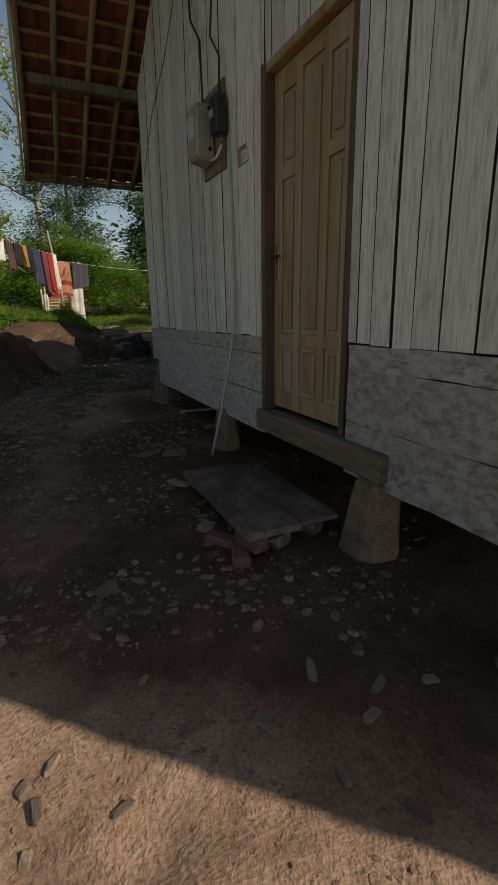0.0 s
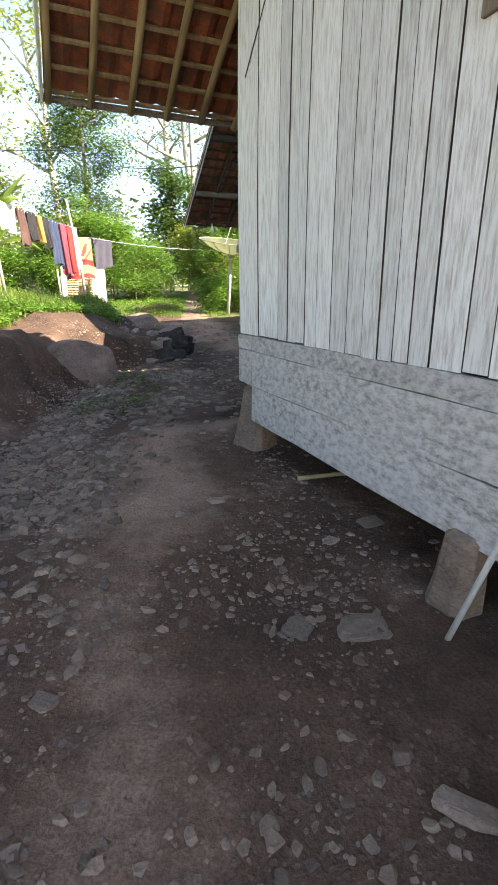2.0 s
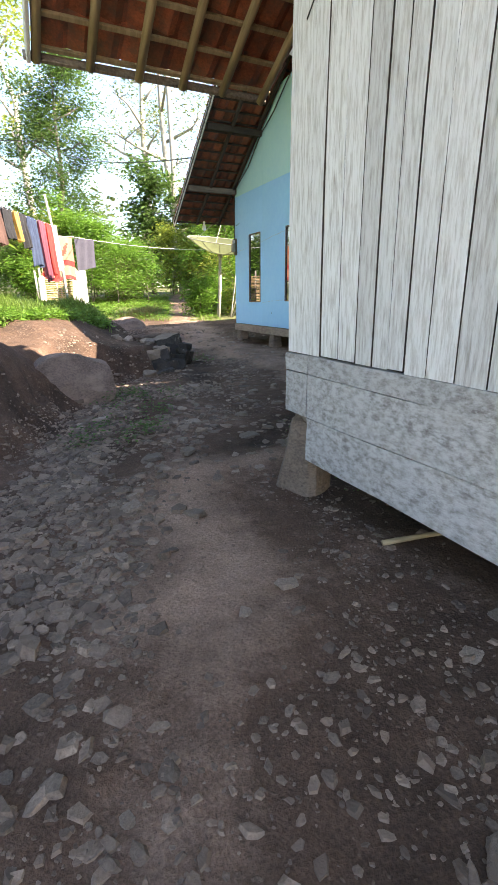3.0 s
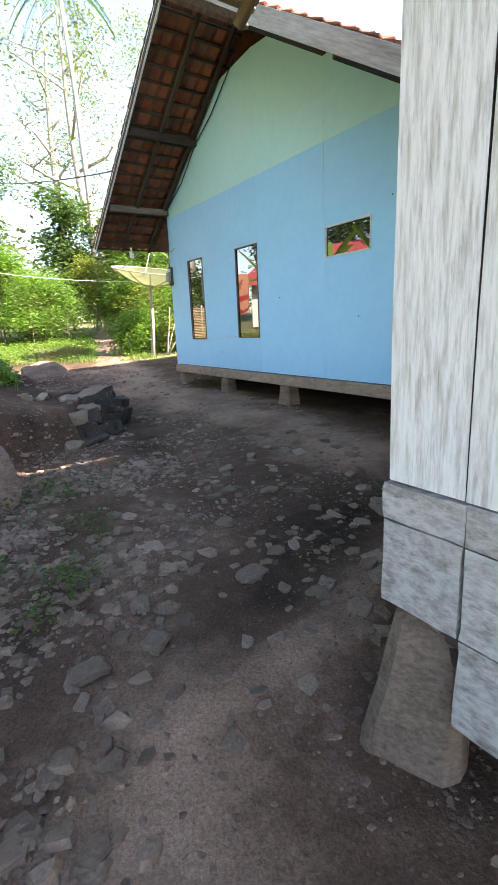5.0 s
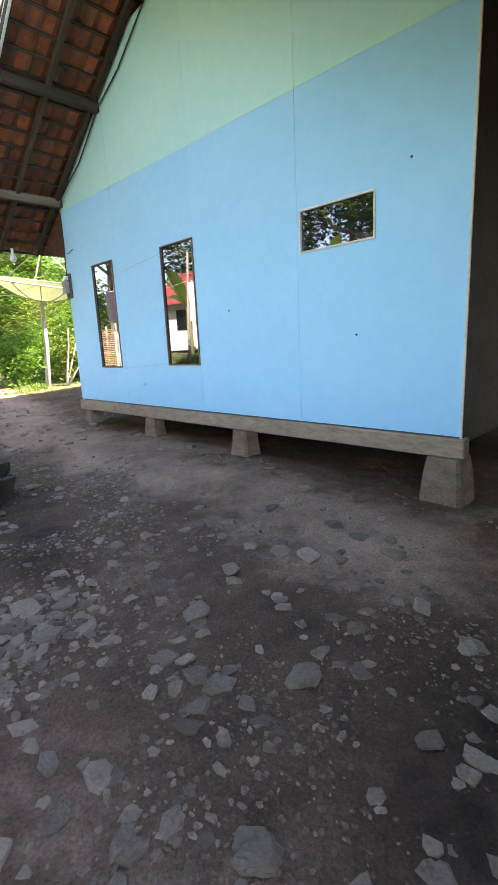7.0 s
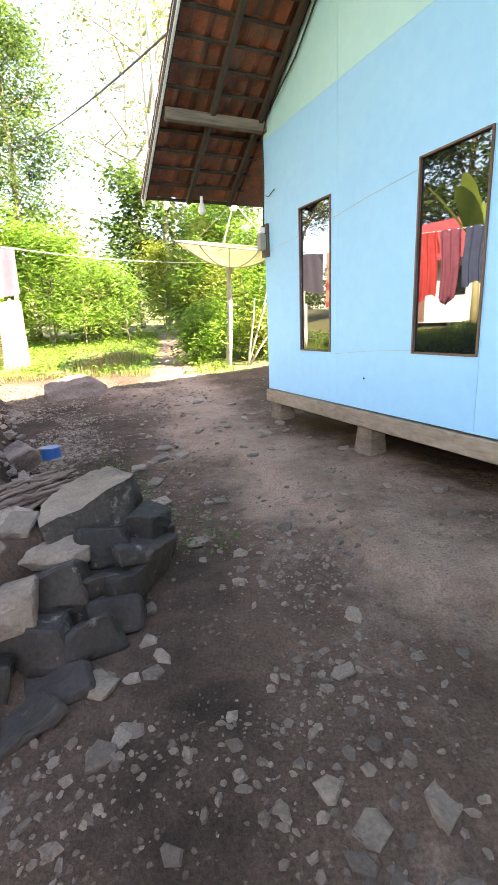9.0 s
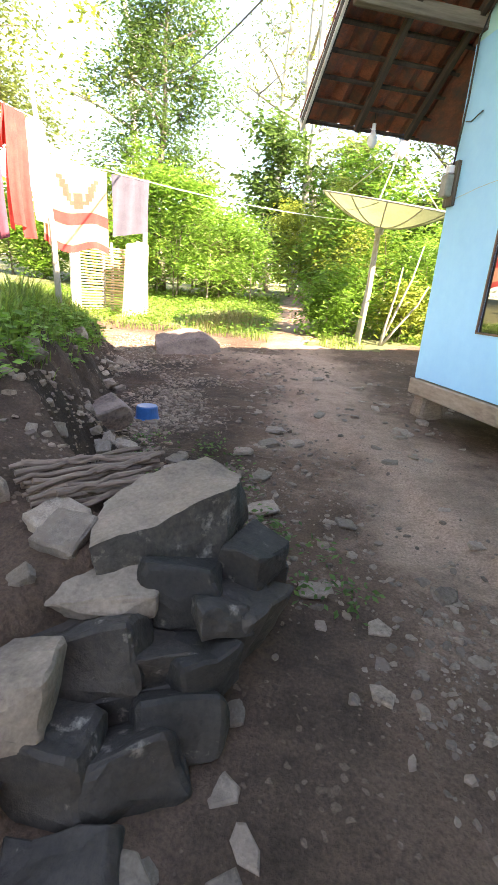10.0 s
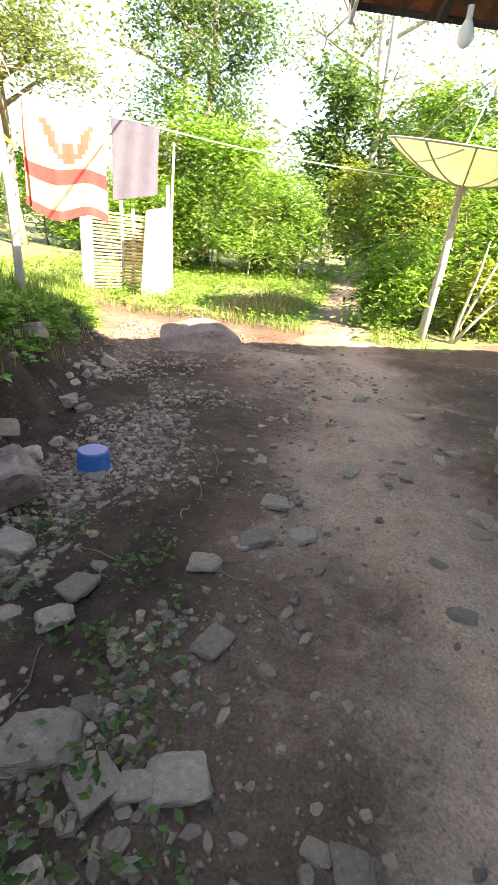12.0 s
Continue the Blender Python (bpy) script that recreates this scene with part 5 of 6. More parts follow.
def banana(x, y, h, seed, leaves=7):
    rnd = random.Random(seed)
    ob = thing("banana_plant", pose(x, y, ground_at(x, y, False) - 0.05), "banana plant with large ragged pale green leaves", "banana plant")
    part("stem", tubed([(0, 0, 0), (0.03, 0, h * 0.3), (0, 0.04, h * 0.62)], [0.11, 0.09, 0.06], 10), M["banana_stem"], ob, smooth=True)
    for k in range(leaves):
        yaw = k * 2.3 + rnd.uniform(-0.3, 0.3)
        rise, reach, long = rnd.uniform(0.5, 1.0), rnd.uniform(0.35, 0.8), h * rnd.uniform(0.5, 0.68)
        bm = bmesh.new()
        rows = []
        n = 14
        for i in range(n + 1):
            t = i / n
            out = reach * long * t
            up = h * 0.6 + long * (rise * t - 0.75 * (1.1 - rise) * t * t * 1.6)
            w = 0.20 * math.sin(math.pi * min(max(t * 0.96 + 0.02, 0), 1)) ** 0.6 * (0.4 + 0.6 * min(t * 4, 1)) * h / 2.4
            c = Vector((math.cos(yaw) * out, math.sin(yaw) * out, up))
            s = Vector((-math.sin(yaw), math.cos(yaw), 0))
            rag = 1 + rnd.uniform(-0.12, 0.05)
            rows.append([bm.verts.new(c - s * w * rag + Vector((0, 0, w * 0.35))), bm.verts.new(c), bm.verts.new(c + s * w * rag + Vector((0, 0, w * 0.35)))])
        for a, b in zip(rows, rows[1:]):
            for j in range(2):
                bm.faces.new((a[j], a[j + 1], b[j + 1], b[j]))
        part("leaf", bm, M["banana"], ob, smooth=True)
    return ob


banana(-6.75, 12.7, 2.6, 3)
banana(-8.6, 15.4, 3.0, 5)
banana(-9.6, 18.0, 3.2, 6)


def palm(x, y, h):
    ob = thing("coconut_palm", pose(x, y, ground_at(x, y, False)), "tall coconut palm with drooping fronds", "palm tree")
    part("trunk", tubed([(0, 0, 0), (0.3, 0.1, h * 0.4), (0.2, 0, h * 0.75), (0, 0, h)], [0.2, 0.15, 0.13, 0.11], 9), M["pale_bark"], ob, smooth=True)
    rnd = random.Random(4)
    for k in range(14):
        yaw, lift = k * 2.4, rnd.uniform(0.0, 0.9)
        verts, faces = [], []
        for i in range(34):
            t = i / 33
            c = Vector((math.cos(yaw) * 2.6 * t, math.sin(yaw) * 2.6 * t, h + lift * 2.2 * t - 2.6 * t * t))
            s = Vector((-math.sin(yaw), math.cos(yaw), 0))
            for side in (-1, 1):
                o = len(verts)
                tip = c + s * side * 0.55 * (1 - t * 0.6) + Vector((math.cos(yaw) * 0.25, math.sin(yaw) * 0.25, -0.35))
                verts += [c, c + Vector((math.cos(yaw) * 0.05, math.sin(yaw) * 0.05, 0)), tip]
                faces.append((o, o + 1, o + 2))
        part("frond", bulk("frond", verts, faces, M["leaf_deep"]), None, ob)


palm(-5.6, 36, 18)
# ---- on the wooden wall ----
def meter_box():
    ob = thing("electric_meter", WOOD, "grey domestic electricity meter on a wooden board", "electricity meter")
    part("board", boxed((2.50, -0.035, 2.60), (2.98, -0.012, 3.22), 0.004), M["raw_wood_up"], ob, "pale wooden mounting board")
    bm = boxed((2.57, -0.20, 2.68), (2.80, -0.036, 3.10), 0.018)
    for v in bm.verts:
        if v.co.y < -0.15 and v.co.z < 2.75:
            v.co.z += 0.03
    part("body", bm, M["metal_grey"], ob)
    part("window", boxed((2.60, -0.206, 2.86), (2.75, -0.200, 3.02), 0.002), M["sticker_pale"], ob, "pale display window")
    for z in (2.76, 3.05):
        part("screw", boxed((2.80, -0.10, z), (2.808, -0.07, z + 0.03), 0.002), M["black"], ob)
    part("breaker", boxed((2.92, -0.13, 2.82), (3.06, -0.036, 3.08), 0.010), M["black"], ob, "black circuit breaker box")
    part("switch", boxed((2.96, -0.150, 2.92), (3.02, -0.131, 2.98), 0.004), M["metal_grey"], ob)
    part("lead", tubed([(2.99, -0.06, 2.82), (3.0, -0.07, 2.74), (2.93, -0.08, 2.68), (2.82, -0.08, 2.69)], 0.011, 7), M["white_plastic"], ob, smooth=True)
    return ob


meter_box()
for name, pts, r, mat, label in (
        ("conduit", [(3.07, -0.035, 2.78), (3.10, -0.03, 2.2), (3.13, -0.03, 1.39)], 0.009, M["grey_pipe"], "grey conduit down the plank wall"),
        ("pipe", [(3.13, -0.045, 1.42), (3.09, -0.07, 1.1), (2.98, -0.13, 0.6), (2.89, -0.20, 0.16)], 0.013, M["grey_pipe"], "thin grey pole leaning from wall to footing")):
    tagged(part(name, tubed([WOOD @ Vector(p) for p in pts], r, 8), mat, None, smooth=True), label, "pipe")
for pts, r in (([(2.30, -0.02, 4.9), (2.28, -0.05, 4.2), (2.36, -0.06, 3.85), (2.62, -0.08, 3.6), (2.70, -0.10, 3.10)], 0.010),
               ([(2.62, -0.02, 4.9), (2.66, -0.05, 4.1), (2.85, -0.06, 3.75), (2.80, -0.06, 3.55), (2.98, -0.06, 3.35), (2.99, -0.07, 3.08)], 0.009),
               ([(2.2, -0.02, 4.6), (1.4, -0.03, 3.95), (0.8, -0.02, 3.7), (0.25, -0.02, 3.2)], 0.004)):
    tagged(part("cable", tubed([WOOD @ Vector(p) for p in pts], r, 6), M["black"], None, smooth=True), "black electric cable hanging down the plank wall", "cable")
sticker = thing("sticker", WOOD, "faded red and white paper sticker on the planks", "sticker")
part("sheet", boxed((3.21, -0.016, 2.54), (3.40, -0.0135, 2.67)), M["sticker"], sticker)
part("field", boxed((3.26, -0.0185, 2.55), (3.39, -0.0165, 2.635)), M["sticker_pale"], sticker)
for k in range(3):
    part("bar", boxed((3.27, -0.0205, 2.558 + 0.018 * k), (3.30 + 0.03 * k, -0.019, 2.564 + 0.018 * k)), M["sticker"], sticker)


def door_step():
    """Two worn planks on stones before the door."""
    ob = thing("door_step", WOOD, "low step of two worn planks laid on stones", "step")
    part("plank", boxed((3.60, -0.69, 0.285), (4.78, -0.36, 0.33), 0.006, 0.012, 4), M["muddy_step"], ob)
    part("plank", boxed((3.60, -0.35, 0.285), (4.74, -0.08, 0.315), 0.006, 0.010, 4), M["muddy_step"], ob)
    for u, v, s in ((4.62, -0.46, 0.22), (3.85, -0.45, 0.20), (4.55, -0.18, 0.2), (3.6, -0.2, 0.2)):
        part("stone", PALE[1], None, ob, at=Matrix.Translation((u, v, 0.19)) @ Matrix.Diagonal((s, s, 0.22, 1)))
    for u, v, z, turn in ((4.66, -0.62, 0.235, 12), (4.70, -0.70, 0.165, -20), (4.48, -0.72, 0.155, 35)):
        part("brick", boxed((-0.10, -0.05, -0.045), (0.10, 0.05, 0.045), 0.01, 0.008, 3), M["brick"], ob, "broken red brick", at=Matrix.Translation((u, v, z)) @ Matrix.Rotation(math.radians(turn), 4, "Z"))
    return ob


door_step()
for x, y, s, turn, mesh in ((0.10, 1.95, 0.15, 70, 2), (-0.07, 4.48, 0.17, 15, 3), (-0.36, 4.25, 0.11, 40, 1), (-0.33, 3.48, 0.24, 0, 2), (-0.62, 3.49, 0.17, 60, 0),
                            (0.08, 8.02, 0.40, 10, 1), (0.36, 8.26, 0.30, 50, 3), (-0.28, 7.85, 0.18, 80, 0), (-1.25, 7.32, 0.22, 30, 2), (-1.88, 7.79, 0.24, 0, 1)):
    put_rock("stone", SLABS[mesh], x, y, ground_at(x, y) + 0.004, (s, s * 0.85, s * 0.24), (5, -4, turn), "flat pale grey slab of stone on the path", "stone", "loose stones on the path")
for x, y, s, turn, mesh in ((-1.83, 6.78, 0.17, 65, 0), (-2.14, 6.67, 0.19, 20, 2), (-3.01, 13.01, 0.30, 25, 2), (-3.34, 13.64, 0.20, 80, 1), (-2.91, 14.04, 0.19, 15, 0), (-2.66, 13.61, 0.18, 70, 3),
                            (-2.75, 14.38, 0.22, 40, 2), (-2.75, 14.81, 0.22, 0, 1), (-2.52, 14.56, 0.20, 45, 0), (-2.54, 13.09, 0.22, 20, 3), (-2.65, 13.02, 0.13, 20, 3), (-3.31, 13.44, 0.17, 55, 0), (-2.15, 12.32, 0.16, 10, 1)):
    put_rock("stone", SLABS[mesh], x, y, ground_at(x, y) + 0.02, (s, s * 0.8, s * 0.42), (6, -5, turn), "flat pale grey slab of stone on the path", "stone", "loose stones on the path")
tagged(part("stick", tubed([(-0.50, 5.09, 0.275), (-0.2, 5.16, 0.285), (0.15, 5.24, 0.28)], [0.018, 0.016, 0.013], 8), M["pole_wood"], None, smooth=True), "pale bare stick lying under the house", "stick")


def yard_chips():
    """Flat chips and splinters on the sunlit soil before the door."""
    rnd = random.Random(23)
    for k in range(16):
        x, y = rnd.uniform(-0.7, 1.2), rnd.uniform(0.05, 0.75)
        size = rnd.uniform(0.03, 0.085)
        put_rock("stone", SLABS[k % 4], x, y, ground_at(x, y) + 0.006, (size * rnd.uniform(0.9, 2.0), size * 0.6, size * 0.5), (rnd.uniform(-14, 14), rnd.uniform(-14, 14), rnd.uniform(0, 360)), "small flat stone chip on the sunlit soil", "stone", "loose stones on the path")


yard_chips()


def fallen_twigs():
    """Thin dead twigs lying on the soil by the bank."""
    rnd = random.Random(15)
    for k in range(14):
        x, y = rnd.uniform(-3.6, -2.5), rnd.uniform(12.6, 15.2)
        yaw, size = rnd.uniform(0, 6.28), rnd.uniform(0.12, 0.32)
        pts = []
        for i in range(7):
            t = (i / 6 - 0.5) * size
            px, py = x + math.cos(yaw) * t + 0.02 * math.sin(i * 1.3 + k), y + math.sin(yaw) * t + 0.015 * math.cos(i * 1.7 + k)
            pts.append((px, py, ground_at(px, py) + 0.008))
        tagged(part("twig", tubed(pts, [0.004 * rnd.uniform(0.7, 1.2) for _ in range(7)], 5), M["twig"], None), "thin dead twig lying on the soil", "twig", "fallen twigs")


fallen_twigs()


def twig_bundle():
    rnd = random.Random(3)
    ob = thing("twig_bundle", pose(-3.12, 12.12, ground_at(-3.12, 12.12) + 0.02, 0, 0, 48), "bundle of dry knobbly cassava sticks", "sticks")
    for k in range(24):
        y, z = rnd.uniform(-0.16, 0.16), 0.02 + rnd.random() * 0.09
        a, b = rnd.uniform(-0.34, -0.22), rnd.uniform(0.18, 0.34)
        pts = [(a + (b - a) * i / 8, y + rnd.gauss(0, 0.008) + 0.12 * (i / 8 - 0.5) * (k % 3 - 1), z + rnd.gauss(0, 0.005)) for i in range(9)]
        part("twig", tubed(pts, [0.012 * rnd.uniform(0.7, 1.3) for _ in range(9)], 7), M["twig"], ob)


twig_bundle()


def tub():
    x, y = -4.1, 14.75
    ob = thing("plastic_tub", pose(x, y, ground_at(x, y) - 0.005), "upturned bright blue plastic tub on the ground", "tub")
    bm = bmesh.new()
    n, prof = 28, [(0.125, 0.0), (0.128, 0.012), (0.118, 0.014), (0.108, 0.13), (0.10, 0.142), (0.0, 0.142)]
    rings = [[bm.verts.new((r * math.cos(2 * math.pi * k / n), r * math.sin(2 * math.pi * k / n), z)) for k in range(n)] for r, z in prof[:-1]]
    for a, b in zip(rings, rings[1:]):
        for k in range(n):
            bm.faces.new((a[k], a[(k + 1) % n], b[(k + 1) % n], b[k]))
    bm.faces.new(rings[-1])
    part("body", bm, M["blue_plastic"], ob)


tub()


# ---- on the blue house ----
def small_meter():
    ob = thing("electric_meter", BLUE, "small grey electric meter at the wall corner", "electricity meter")
    part("board", boxed((-0.02, -0.04, 2.72), (0.14, -0.002, 3.12), 0.004), M["raw_wood_up"], ob)
    part("body", boxed((0.0, -0.12, 2.80), (0.12, -0.041, 3.00), 0.012), M["metal_grey"], ob)
    part("breaker", boxed((0.03, -0.10, 3.01), (0.10, -0.041, 3.08), 0.006), M["white_plastic"], ob)


small_meter()
for pts, r in (([(3.0, -0.03, 5.86), (2.2, -0.03, 5.35), (1.6, -0.03, 5.1), (0.9, -0.03, 4.6), (0.24, -0.05, 4.28), (0.10, -0.04, 4.1), (0.12, -0.05, 3.6), (0.07, -0.05, 3.06)], 0.010),
               ([(0.10, -0.02, 3.45), (0.2, -0.03, 3.42), (0.34, -0.02, 3.47)], 0.006)):
    tagged(part("cable", tubed([BLUE @ Vector(p) for p in pts], r, 6), M["black"], None, smooth=True), "thin black cable along the blue gable", "cable")
for a, b in (((1.53, 2.90), (2.72, 3.02)), ((0.10, 2.78), (0.86, 2.84)), ((1.52, 1.52), (2.73, 1.60)), ((5.03, 4.12), (5.03, 3.75))):
    mid = ((a[0] + b[0]) / 2, -0.002, (a[1] + b[1]) / 2 + 0.012)
    part("joint", tubed([(a[0], -0.002, a[1]), mid, (b[0], -0.002, b[1])], 0.0022, 5), M["grey_pipe"], BHOUSE)
for u, z in ((5.7, 1.85), (4.0, 2.2), (2.1, 1.3), (6.2, 3.2)):
    part("nail", tubed([(u, 0.0, z), (u, -0.004, z)], 0.011, 7), M["black"], BHOUSE)
lamp = thing("lamp", BLUE @ Matrix.Translation((-0.88, -0.53, 3.72)), "unlit white bulb hanging under the eave", "lamp")
part("cord", tubed([(0, 0, 0.1), (0, 0, -0.10)], 0.005, 6), M["black"], lamp)
part("socket", tubed([(0, 0, -0.08), (0, 0, -0.15)], [0.022, 0.022], 10), M["white_plastic"], lamp)
part("bulb", tubed([(0, 0, -0.15), (0, 0, -0.18), (0, 0, -0.22), (0, 0, -0.27), (0, 0, -0.305), (0, 0, -0.32)], [0.022, 0.035, 0.052, 0.056, 0.036, 0.010], 14), M["bulb"], lamp, smooth=True)


# ---- satellite dish ----
def satellite_dish():
    foot = Vector((-2.05, 20.0, ground_at(-2.05, 20.0) - 0.05))
    top = Vector((-1.94, 20.2, 3.05))
    ob = thing("satellite_dish", Matrix.Translation(foot), "large yellowed mesh satellite dish on a leaning pale trunk post", "satellite dish")
    part("post", tubed([(0, 0, 0), (top - foot) * 0.5 + Vector((0.03, 0, 0)), top - foot], [0.07, 0.06, 0.05], 10), M["pale_bark"], ob, "pale tree-trunk post", smooth=True)
    m = Matrix.Translation(top - foot + Vector((0.02, 0, 0.06))) @ pose(0, 0, 0, 10, 7, 0)
    R, deep, gores, rings = 1.18, 0.42, 12, 6
    for g in range(gores):
        bm = bmesh.new()
        grid = []
        for i in range(rings + 1):
            r = 0.05 + (R - 0.05) * i / rings
            grid.append([bm.verts.new((r * math.cos(a), r * math.sin(a), deep * (r / R) ** 2)) for a in [2 * math.pi * (g + j / 3) / gores for j in range(4)]])
        for a, b in zip(grid, grid[1:]):
            for j in range(3):
                bm.faces.new((a[j], a[j + 1], b[j + 1], b[j]))
        part("panel", bm, M["dish"], ob, at=m, smooth=True)
        a = 2 * math.pi * g / gores
        part("rib", tubed([(r * math.cos(a), r * math.sin(a), deep * (r / R) ** 2 - 0.015) for r in np.linspace(0.05, R, 7)], 0.012, 5), M["metal_grey"], ob, at=m)
    part("rim", tubed([(R * math.cos(a), R * math.sin(a), deep) for a in np.linspace(0, 2 * math.pi, 49)], 0.016, 6), M["metal_grey"], ob, at=m)
    for k in range(3):
        a = 2 * math.pi * k / 3 + 0.4
        part("strut", tubed([(R * 0.95 * math.cos(a), R * 0.95 * math.sin(a), deep * 0.9), (0.05 * math.cos(a), 0.05 * math.sin(a), 1.22)], 0.011, 6), M["metal_grey"], ob, at=m)
    part("receiver", tubed([(0, 0, 1.10), (0, 0, 1.2), (0, 0, 1.24), (0, 0, 1.38)], [0.07, 0.10, 0.08, 0.07], 14), M["white_plastic"], ob, "white receiver head", at=m, smooth=True)
    part("receiver_cap", tubed([(0, 0, 1.38), (0, 0, 1.46), (0, 0, 1.50)], [0.085, 0.085, 0.05], 14), M["blue_plastic"], ob, "blue receiver cap", at=m, smooth=True)
    part("mount", tubed([(0, 0, -0.12), (0, 0, 0.03)], 0.09, 10), M["metal_grey"], ob, at=m)


satellite_dish()


def sapling(x, y):
    """A bare pale sapling that forks near its foot."""
    ob = thing("sapling", pose(x, y, ground_at(x, y) - 0.03), "thin pale forked sapling with bare stems", "sapling")
    for k, (dx, dy, h) in enumerate(((0.55, 0.1, 1.9), (0.22, -0.1, 1.5), (0.75, 0.0, 1.2))):
        part("stem", tubed([(0.02 * k, 0, 0), (dx * 0.35, dy * 0.4, h * 0.3), (dx * 0.8, dy, h * 0.7), (dx, dy, h)], [0.03, 0.024, 0.018, 0.009], 7), M["pale_bark"], ob, smooth=True)


sapling(-1.62, 20.15)


# ---- washing line ----
LINE = [(-6.25, 11.9, 3.55), (-6.1, 16.2, 3.50), (-7.15, 17.55, 3.50), (-6.38, 18.2, 3.46)]
for (x, y, z), r, lean, label in ((LINE[0], 0.035, 0.0, "upright"), (LINE[1], 0.04, -0.22, "leaning"), ((-7.2, 21.4, 3.7), 0.03, 0.05, "upright")):
    base = ground_at(x, y) - 0.1
    tagged(part("line_post", tubed([(x - lean * 0.0 + 0.08, y, base), (x + 0.02, y, (z + base) / 2), (x + lean, y, z + (0.75 if lean < -0.1 else 0.12))], [r * 1.15, r, r * 0.7], 8), M["pale_bark"], None, smooth=True), "pale %s wooden pole of a washing line" % label, "pole", "washing line poles")
for a, b, drop in ((LINE[0], LINE[1], 0.06), (LINE[1], LINE[2], 0.02), (LINE[2], LINE[3], 0.02), (LINE[3], (-1.9, 21.4, 3.35), 0.12)):
    tagged(part("washing_line", tubed(sag(a, b, drop), 0.006, 5), M["white_plastic"], None), "thin white washing line", "line")
tagged(part("power_cable", tubed(sag(BLUE @ Vector((0.6, -1.3, 4.75)), (-13, 34, 10.5), 0.5, 24), 0.014, 5), M["black"], None), "black overhead power cable", "cable")
tagged(part("power_cable", tubed(sag((-6.1, 16.0, 5.4), (-26, 17, 7.0), 0.3, 24), 0.008, 5), M["black"], None), "thin black overhead wire", "cable")


def on_line(y):
    return along(y, [(p[1], p[0]) for p in LINE]), along(y, [(p[1], p[2]) for p in LINE]) - 0.03


def hung(name, label, category, y0, y1, drop, colour, taper=0.0, fold=0.045, back=0.35, seed=0, bands=None, top=0.0):
    """A cloth folded over the line from y0 to y1, in waves that grow downwards; bands give a second colour by place."""
    rnd = random.Random(seed)
    nu, nv = 22, 22
    verts, faces, slots = [], [], []
    ph, ph2 = rnd.uniform(0, 6), rnd.uniform(0, 6)
    for side, length in ((-1, drop), (1, drop * back)):
        o = len(verts)
        for j in range(nv + 1):
            t = j / nv
            for i in range(nu + 1):
                s = i / nu
                mid = 0.5 + (s - 0.5) * (1 - taper * t)
                y = y0 + (y1 - y0) * mid
                x, z = on_line(y)
                wave = fold * (0.25 + t) * (math.sin(s * 15 + ph) + 0.5 * math.sin(s * 31 + ph2 + t * 2))
                edge = 0.05 * drop * math.sin(s * 7 + ph2) * t
                verts.append((x - side * (0.012 + 0.03 * t) + wave, y + 0.02 * math.sin(t * 5 + ph), z - top - length * t + edge))
        for j in range(nv):
            for i in range(nu):
                a = o + j * (nu + 1) + i
                faces.append((a, a + 1, a + nu + 2, a + nu + 1))
                slots.append(bands(i / nu, j / nv) if bands else 0)
    me = bulk(name, verts, faces, M["cloth"][colour[0]])
    for c in colour[1:]:
        me.materials.append(M["cloth"][c])
    for p, s in zip(me.polygons, slots):
        p.material_index = s
        p.use_smooth = True
    return tagged(new(name, me), label, category, "washing on the line")


def towel_pattern(s, t):
    if t > 0.9 or 0.52 < t < 0.64:
        return 1
    d = abs(s - 0.5)
    if (0.12 < t < 0.42 and abs(d - (0.30 - 0.62 * (t - 0.12))) < 0.055) or (0.28 < t < 0.46 and d < 0.08):
        return 2
    return 0


hung("sheet", "white cotton sheet on the washing line", "sheet", 12.0, 12.85, 0.55, ("white",), 0.25, seed=1)
hung("trousers", "brown trousers hung on the washing line", "trousers", 12.95, 13.25, 0.75, ("brown",), seed=2)
hung("shirt", "black shirt hung on the washing line", "shirt", 13.3, 13.75, 0.6, ("black",), 0.2, seed=3)
hung("cloth", "ochre brown cloth hung on the washing line", "cloth", 13.8, 14.05, 0.6, ("ochre",), seed=4)
hung("jacket", "black jacket hung on the washing line", "jacket", 14.1, 14.45, 0.7, ("black",), 0.1, seed=5)
hung("trousers", "pale blue denim trousers on the washing line", "trousers", 14.5, 14.95, 1.05, ("blue",), 0.1, seed=6)
hung("sarong", "pink patterned sarong hung on the washing line", "sarong", 15.0, 15.4, 1.35, ("pink",), 0.15, 0.05, 0.8, seed=7)
hung("cloth", "bright red patterned cloth on the washing line", "cloth", 15.45, 15.8, 1.25, ("red",), -0.3, seed=8)
hung("shirt", "white shirt hung on the washing line", "shirt", 15.85, 16.15, 1.05, ("white",), 0.1, seed=9)
hung("towel", "cream towel with red border and red animal-head pattern", "towel", 17.57, 18.18, 1.25, ("cream", "red", "orange"), 0.0, 0.02, 0.95, seed=10, bands=towel_pattern)


def lilac_sheet():
    bm = bmesh.new()
    rows = []
    for j in range(13):
        rows.append([bm.verts.new((-6.34 + 0.042 * i + 0.02 * math.sin(i * 1.3 + j * 0.2), 18.23 + 0.03 * i, 3.42 - 0.95 * j / 12 * (1 - 0.012 * i))) for i in range(13)])
    for a, b in zip(rows, rows[1:]):
        for i in range(12):
            bm.faces.new((a[i], a[i + 1], b[i + 1], b[i]))
    tagged(part("sheet", bm, M["cloth"]["lilac"], None, smooth=True), "lilac grey sheet hung on the washing line", "sheet", "washing on the line")


lilac_sheet()


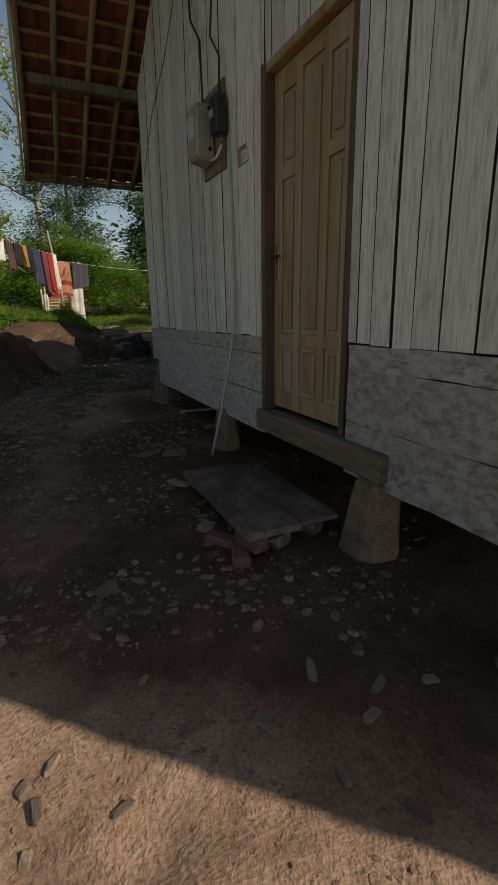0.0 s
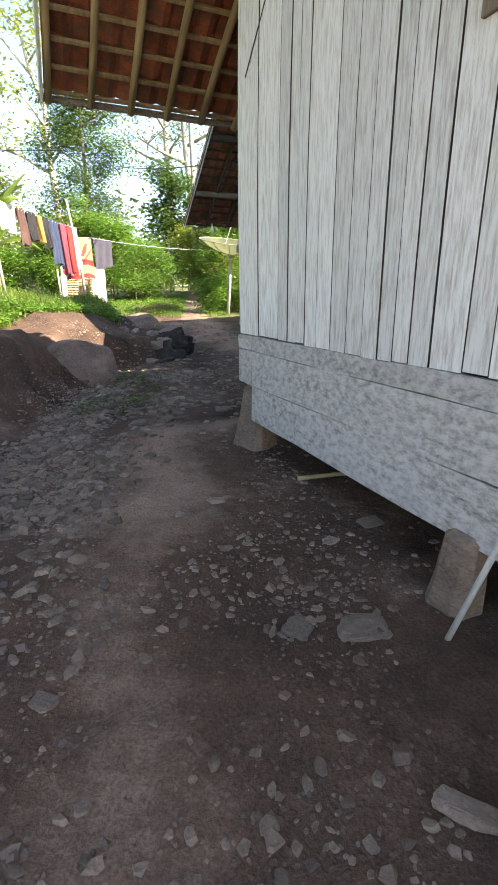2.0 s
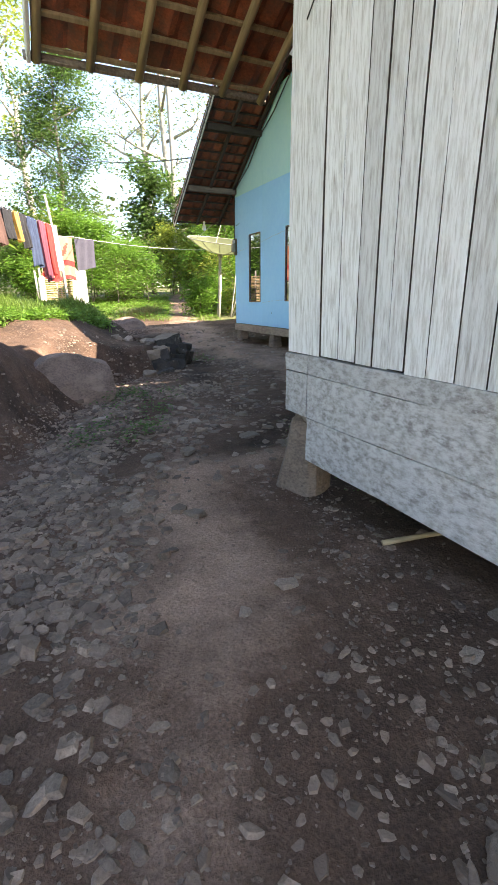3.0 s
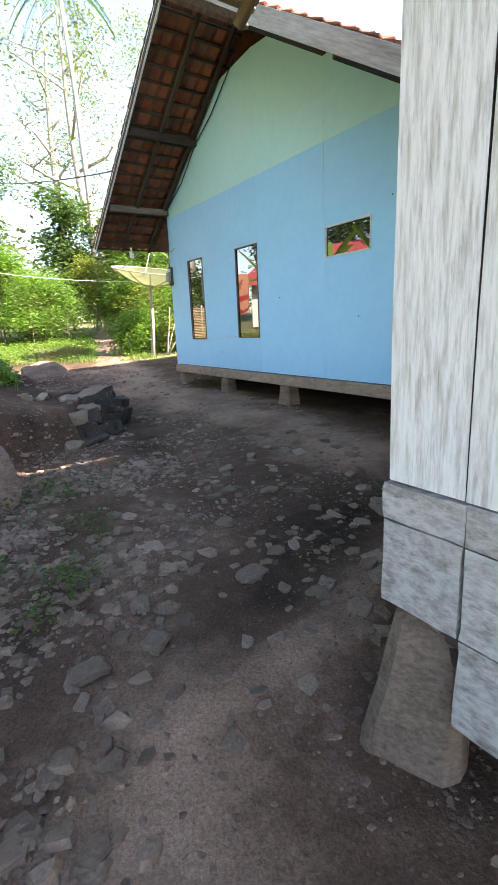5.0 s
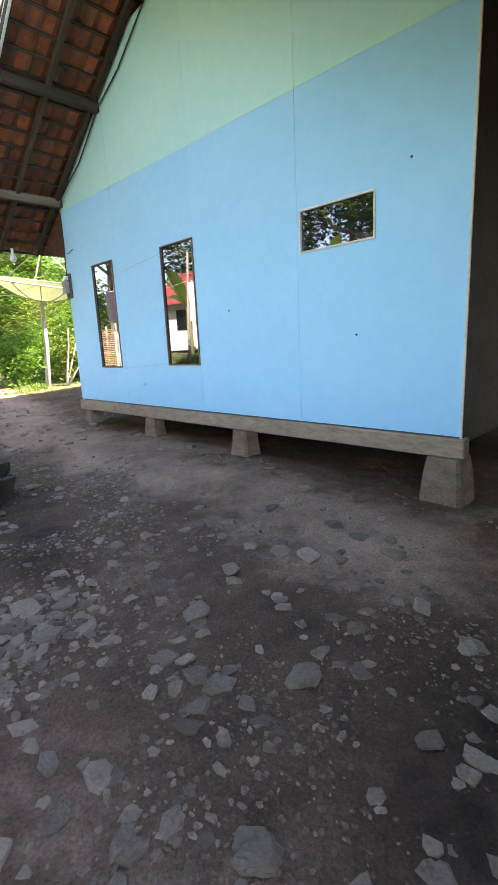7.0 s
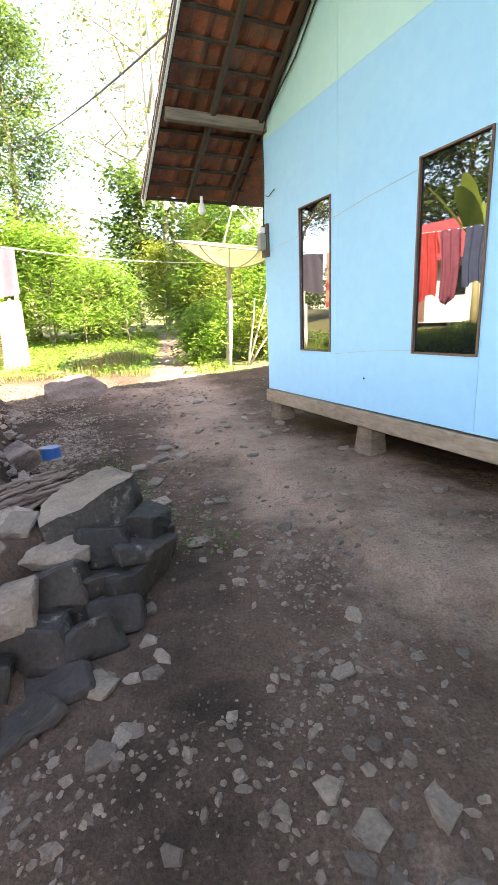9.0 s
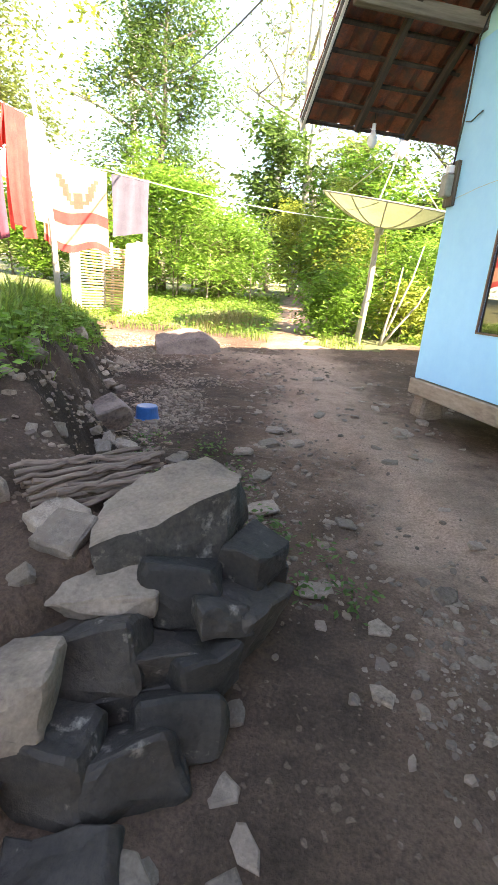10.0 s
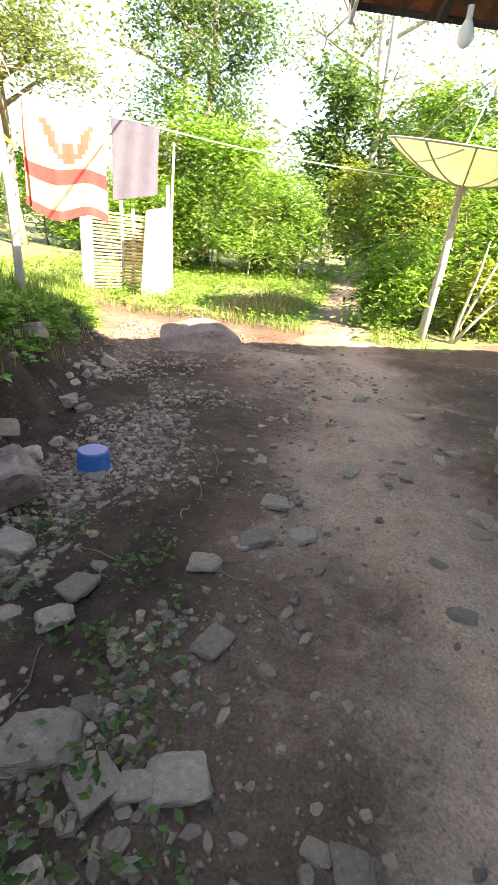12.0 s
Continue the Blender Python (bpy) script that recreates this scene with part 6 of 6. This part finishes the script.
# ---- bamboo wash stall ----
def wash_stall():
    o = Vector((-7.65, 20.55, 0))
    g = ground_at(o.x, o.y) - 0.05
    ob = thing("wash_stall", Matrix.Translation((o.x, o.y, g)) @ pose(0, 0, 0, 0, 0, 32), "open stall of woven split bamboo and white sacking", "stall")
    for x, y, h in ((-0.75, 0, 1.75), (-0.12, 0.55, 1.8), (0.75, 0, 2.1), (0.1, 0.9, 1.7), (0.72, 0.9, 1.8), (-0.75, 0.9, 1.7)):
        part("post", tubed([(x, y, 0), (x + 0.02, y, h * 0.5), (x, y + 0.03, h)], [0.045, 0.04, 0.035], 8), M["pale_bark"], ob, smooth=True)
    rnd = random.Random(6)
    for k in range(24):
        z = 0.12 + k * 0.062
        part("slat", tubed([(-0.12, 0.55 + 0.02 * (-1) ** k, z), (0.2, 0.55 - 0.02 * (-1) ** k, z + rnd.uniform(-0.01, 0.01)), (0.62, 0.55 + 0.02 * (-1) ** k, z + rnd.uniform(-0.015, 0.015))], 0.021, 6), M["bamboo"], ob)
        part("slat", tubed([(-0.72, 0.02 * (-1) ** k, z), (-0.45, -0.02 * (-1) ** k + 0.2, z), (-0.12, 0.5 + 0.02 * (-1) ** k, z + rnd.uniform(-0.015, 0.015))], 0.019, 6), M["bamboo"], ob)
    for x0, x1, h, seed in ((0.36, 0.84, 1.68, 1), (-0.84, -0.62, 1.45, 2)):
        bm = bmesh.new()
        rows = []
        for j in range(13):
            rows.append([bm.verts.new((x0 + (x1 - x0) * i / 8 - 0.10 * (1 - j / 12) * (x0 > 0) * (1 - i / 8), -0.06 + 0.03 * math.sin(i * 1.7 + seed) + 0.02 * math.sin(j * 1.1), 0.03 + h * j / 12 - 0.10 * abs(i / 8 - 0.7) * (j == 12))) for i in range(9)])
        for a, b in zip(rows, rows[1:]):
            for i in range(8):
                bm.faces.new((a[i], a[i + 1], b[i + 1], b[i]))
        part("sacking", bm, M["sacking"], ob, "torn white plastic sacking", smooth=True)


wash_stall()


# ---- neighbour's house, seen in the window glass ----
def neighbour_house():
    ob = thing("neighbour_house", pose(-15.5, 18.5, ground_at(-15.5, 18.5, False), 0, 0, 12), "low pale house with a red roof", "house")
    part("wall", boxed((-2.0, -3.0, 0), (2.0, 3.0, 2.2), 0.01), M["white_trim"], ob)
    bm = bmesh.new()
    ring = [(-2.7, 2.0), (0, 3.6), (2.7, 2.0), (2.7, 2.1), (0, 3.72), (-2.7, 2.1)]
    a = [bm.verts.new((x, -3.5, z)) for x, z in ring]
    b = [bm.verts.new((x, 3.5, z)) for x, z in ring]
    bm.faces.new(a)
    bm.faces.new(b[::-1])
    for i in range(6):
        bm.faces.new((a[i], a[(i + 1) % 6], b[(i + 1) % 6], b[i]))
    bmesh.ops.recalc_face_normals(bm, faces=bm.faces[:])
    part("roof", bm, M["red_roof"], ob, "red painted roof")
    part("door", boxed((2.0, -0.4, 0.05), (2.03, 0.4, 2.0), 0.004), M["brown_trim"], ob)
    for y in (-1.9, 1.2):
        part("window", boxed((2.0, y, 0.9), (2.03, y + 0.9, 1.8), 0.004), M["glass"], ob)


neighbour_house()
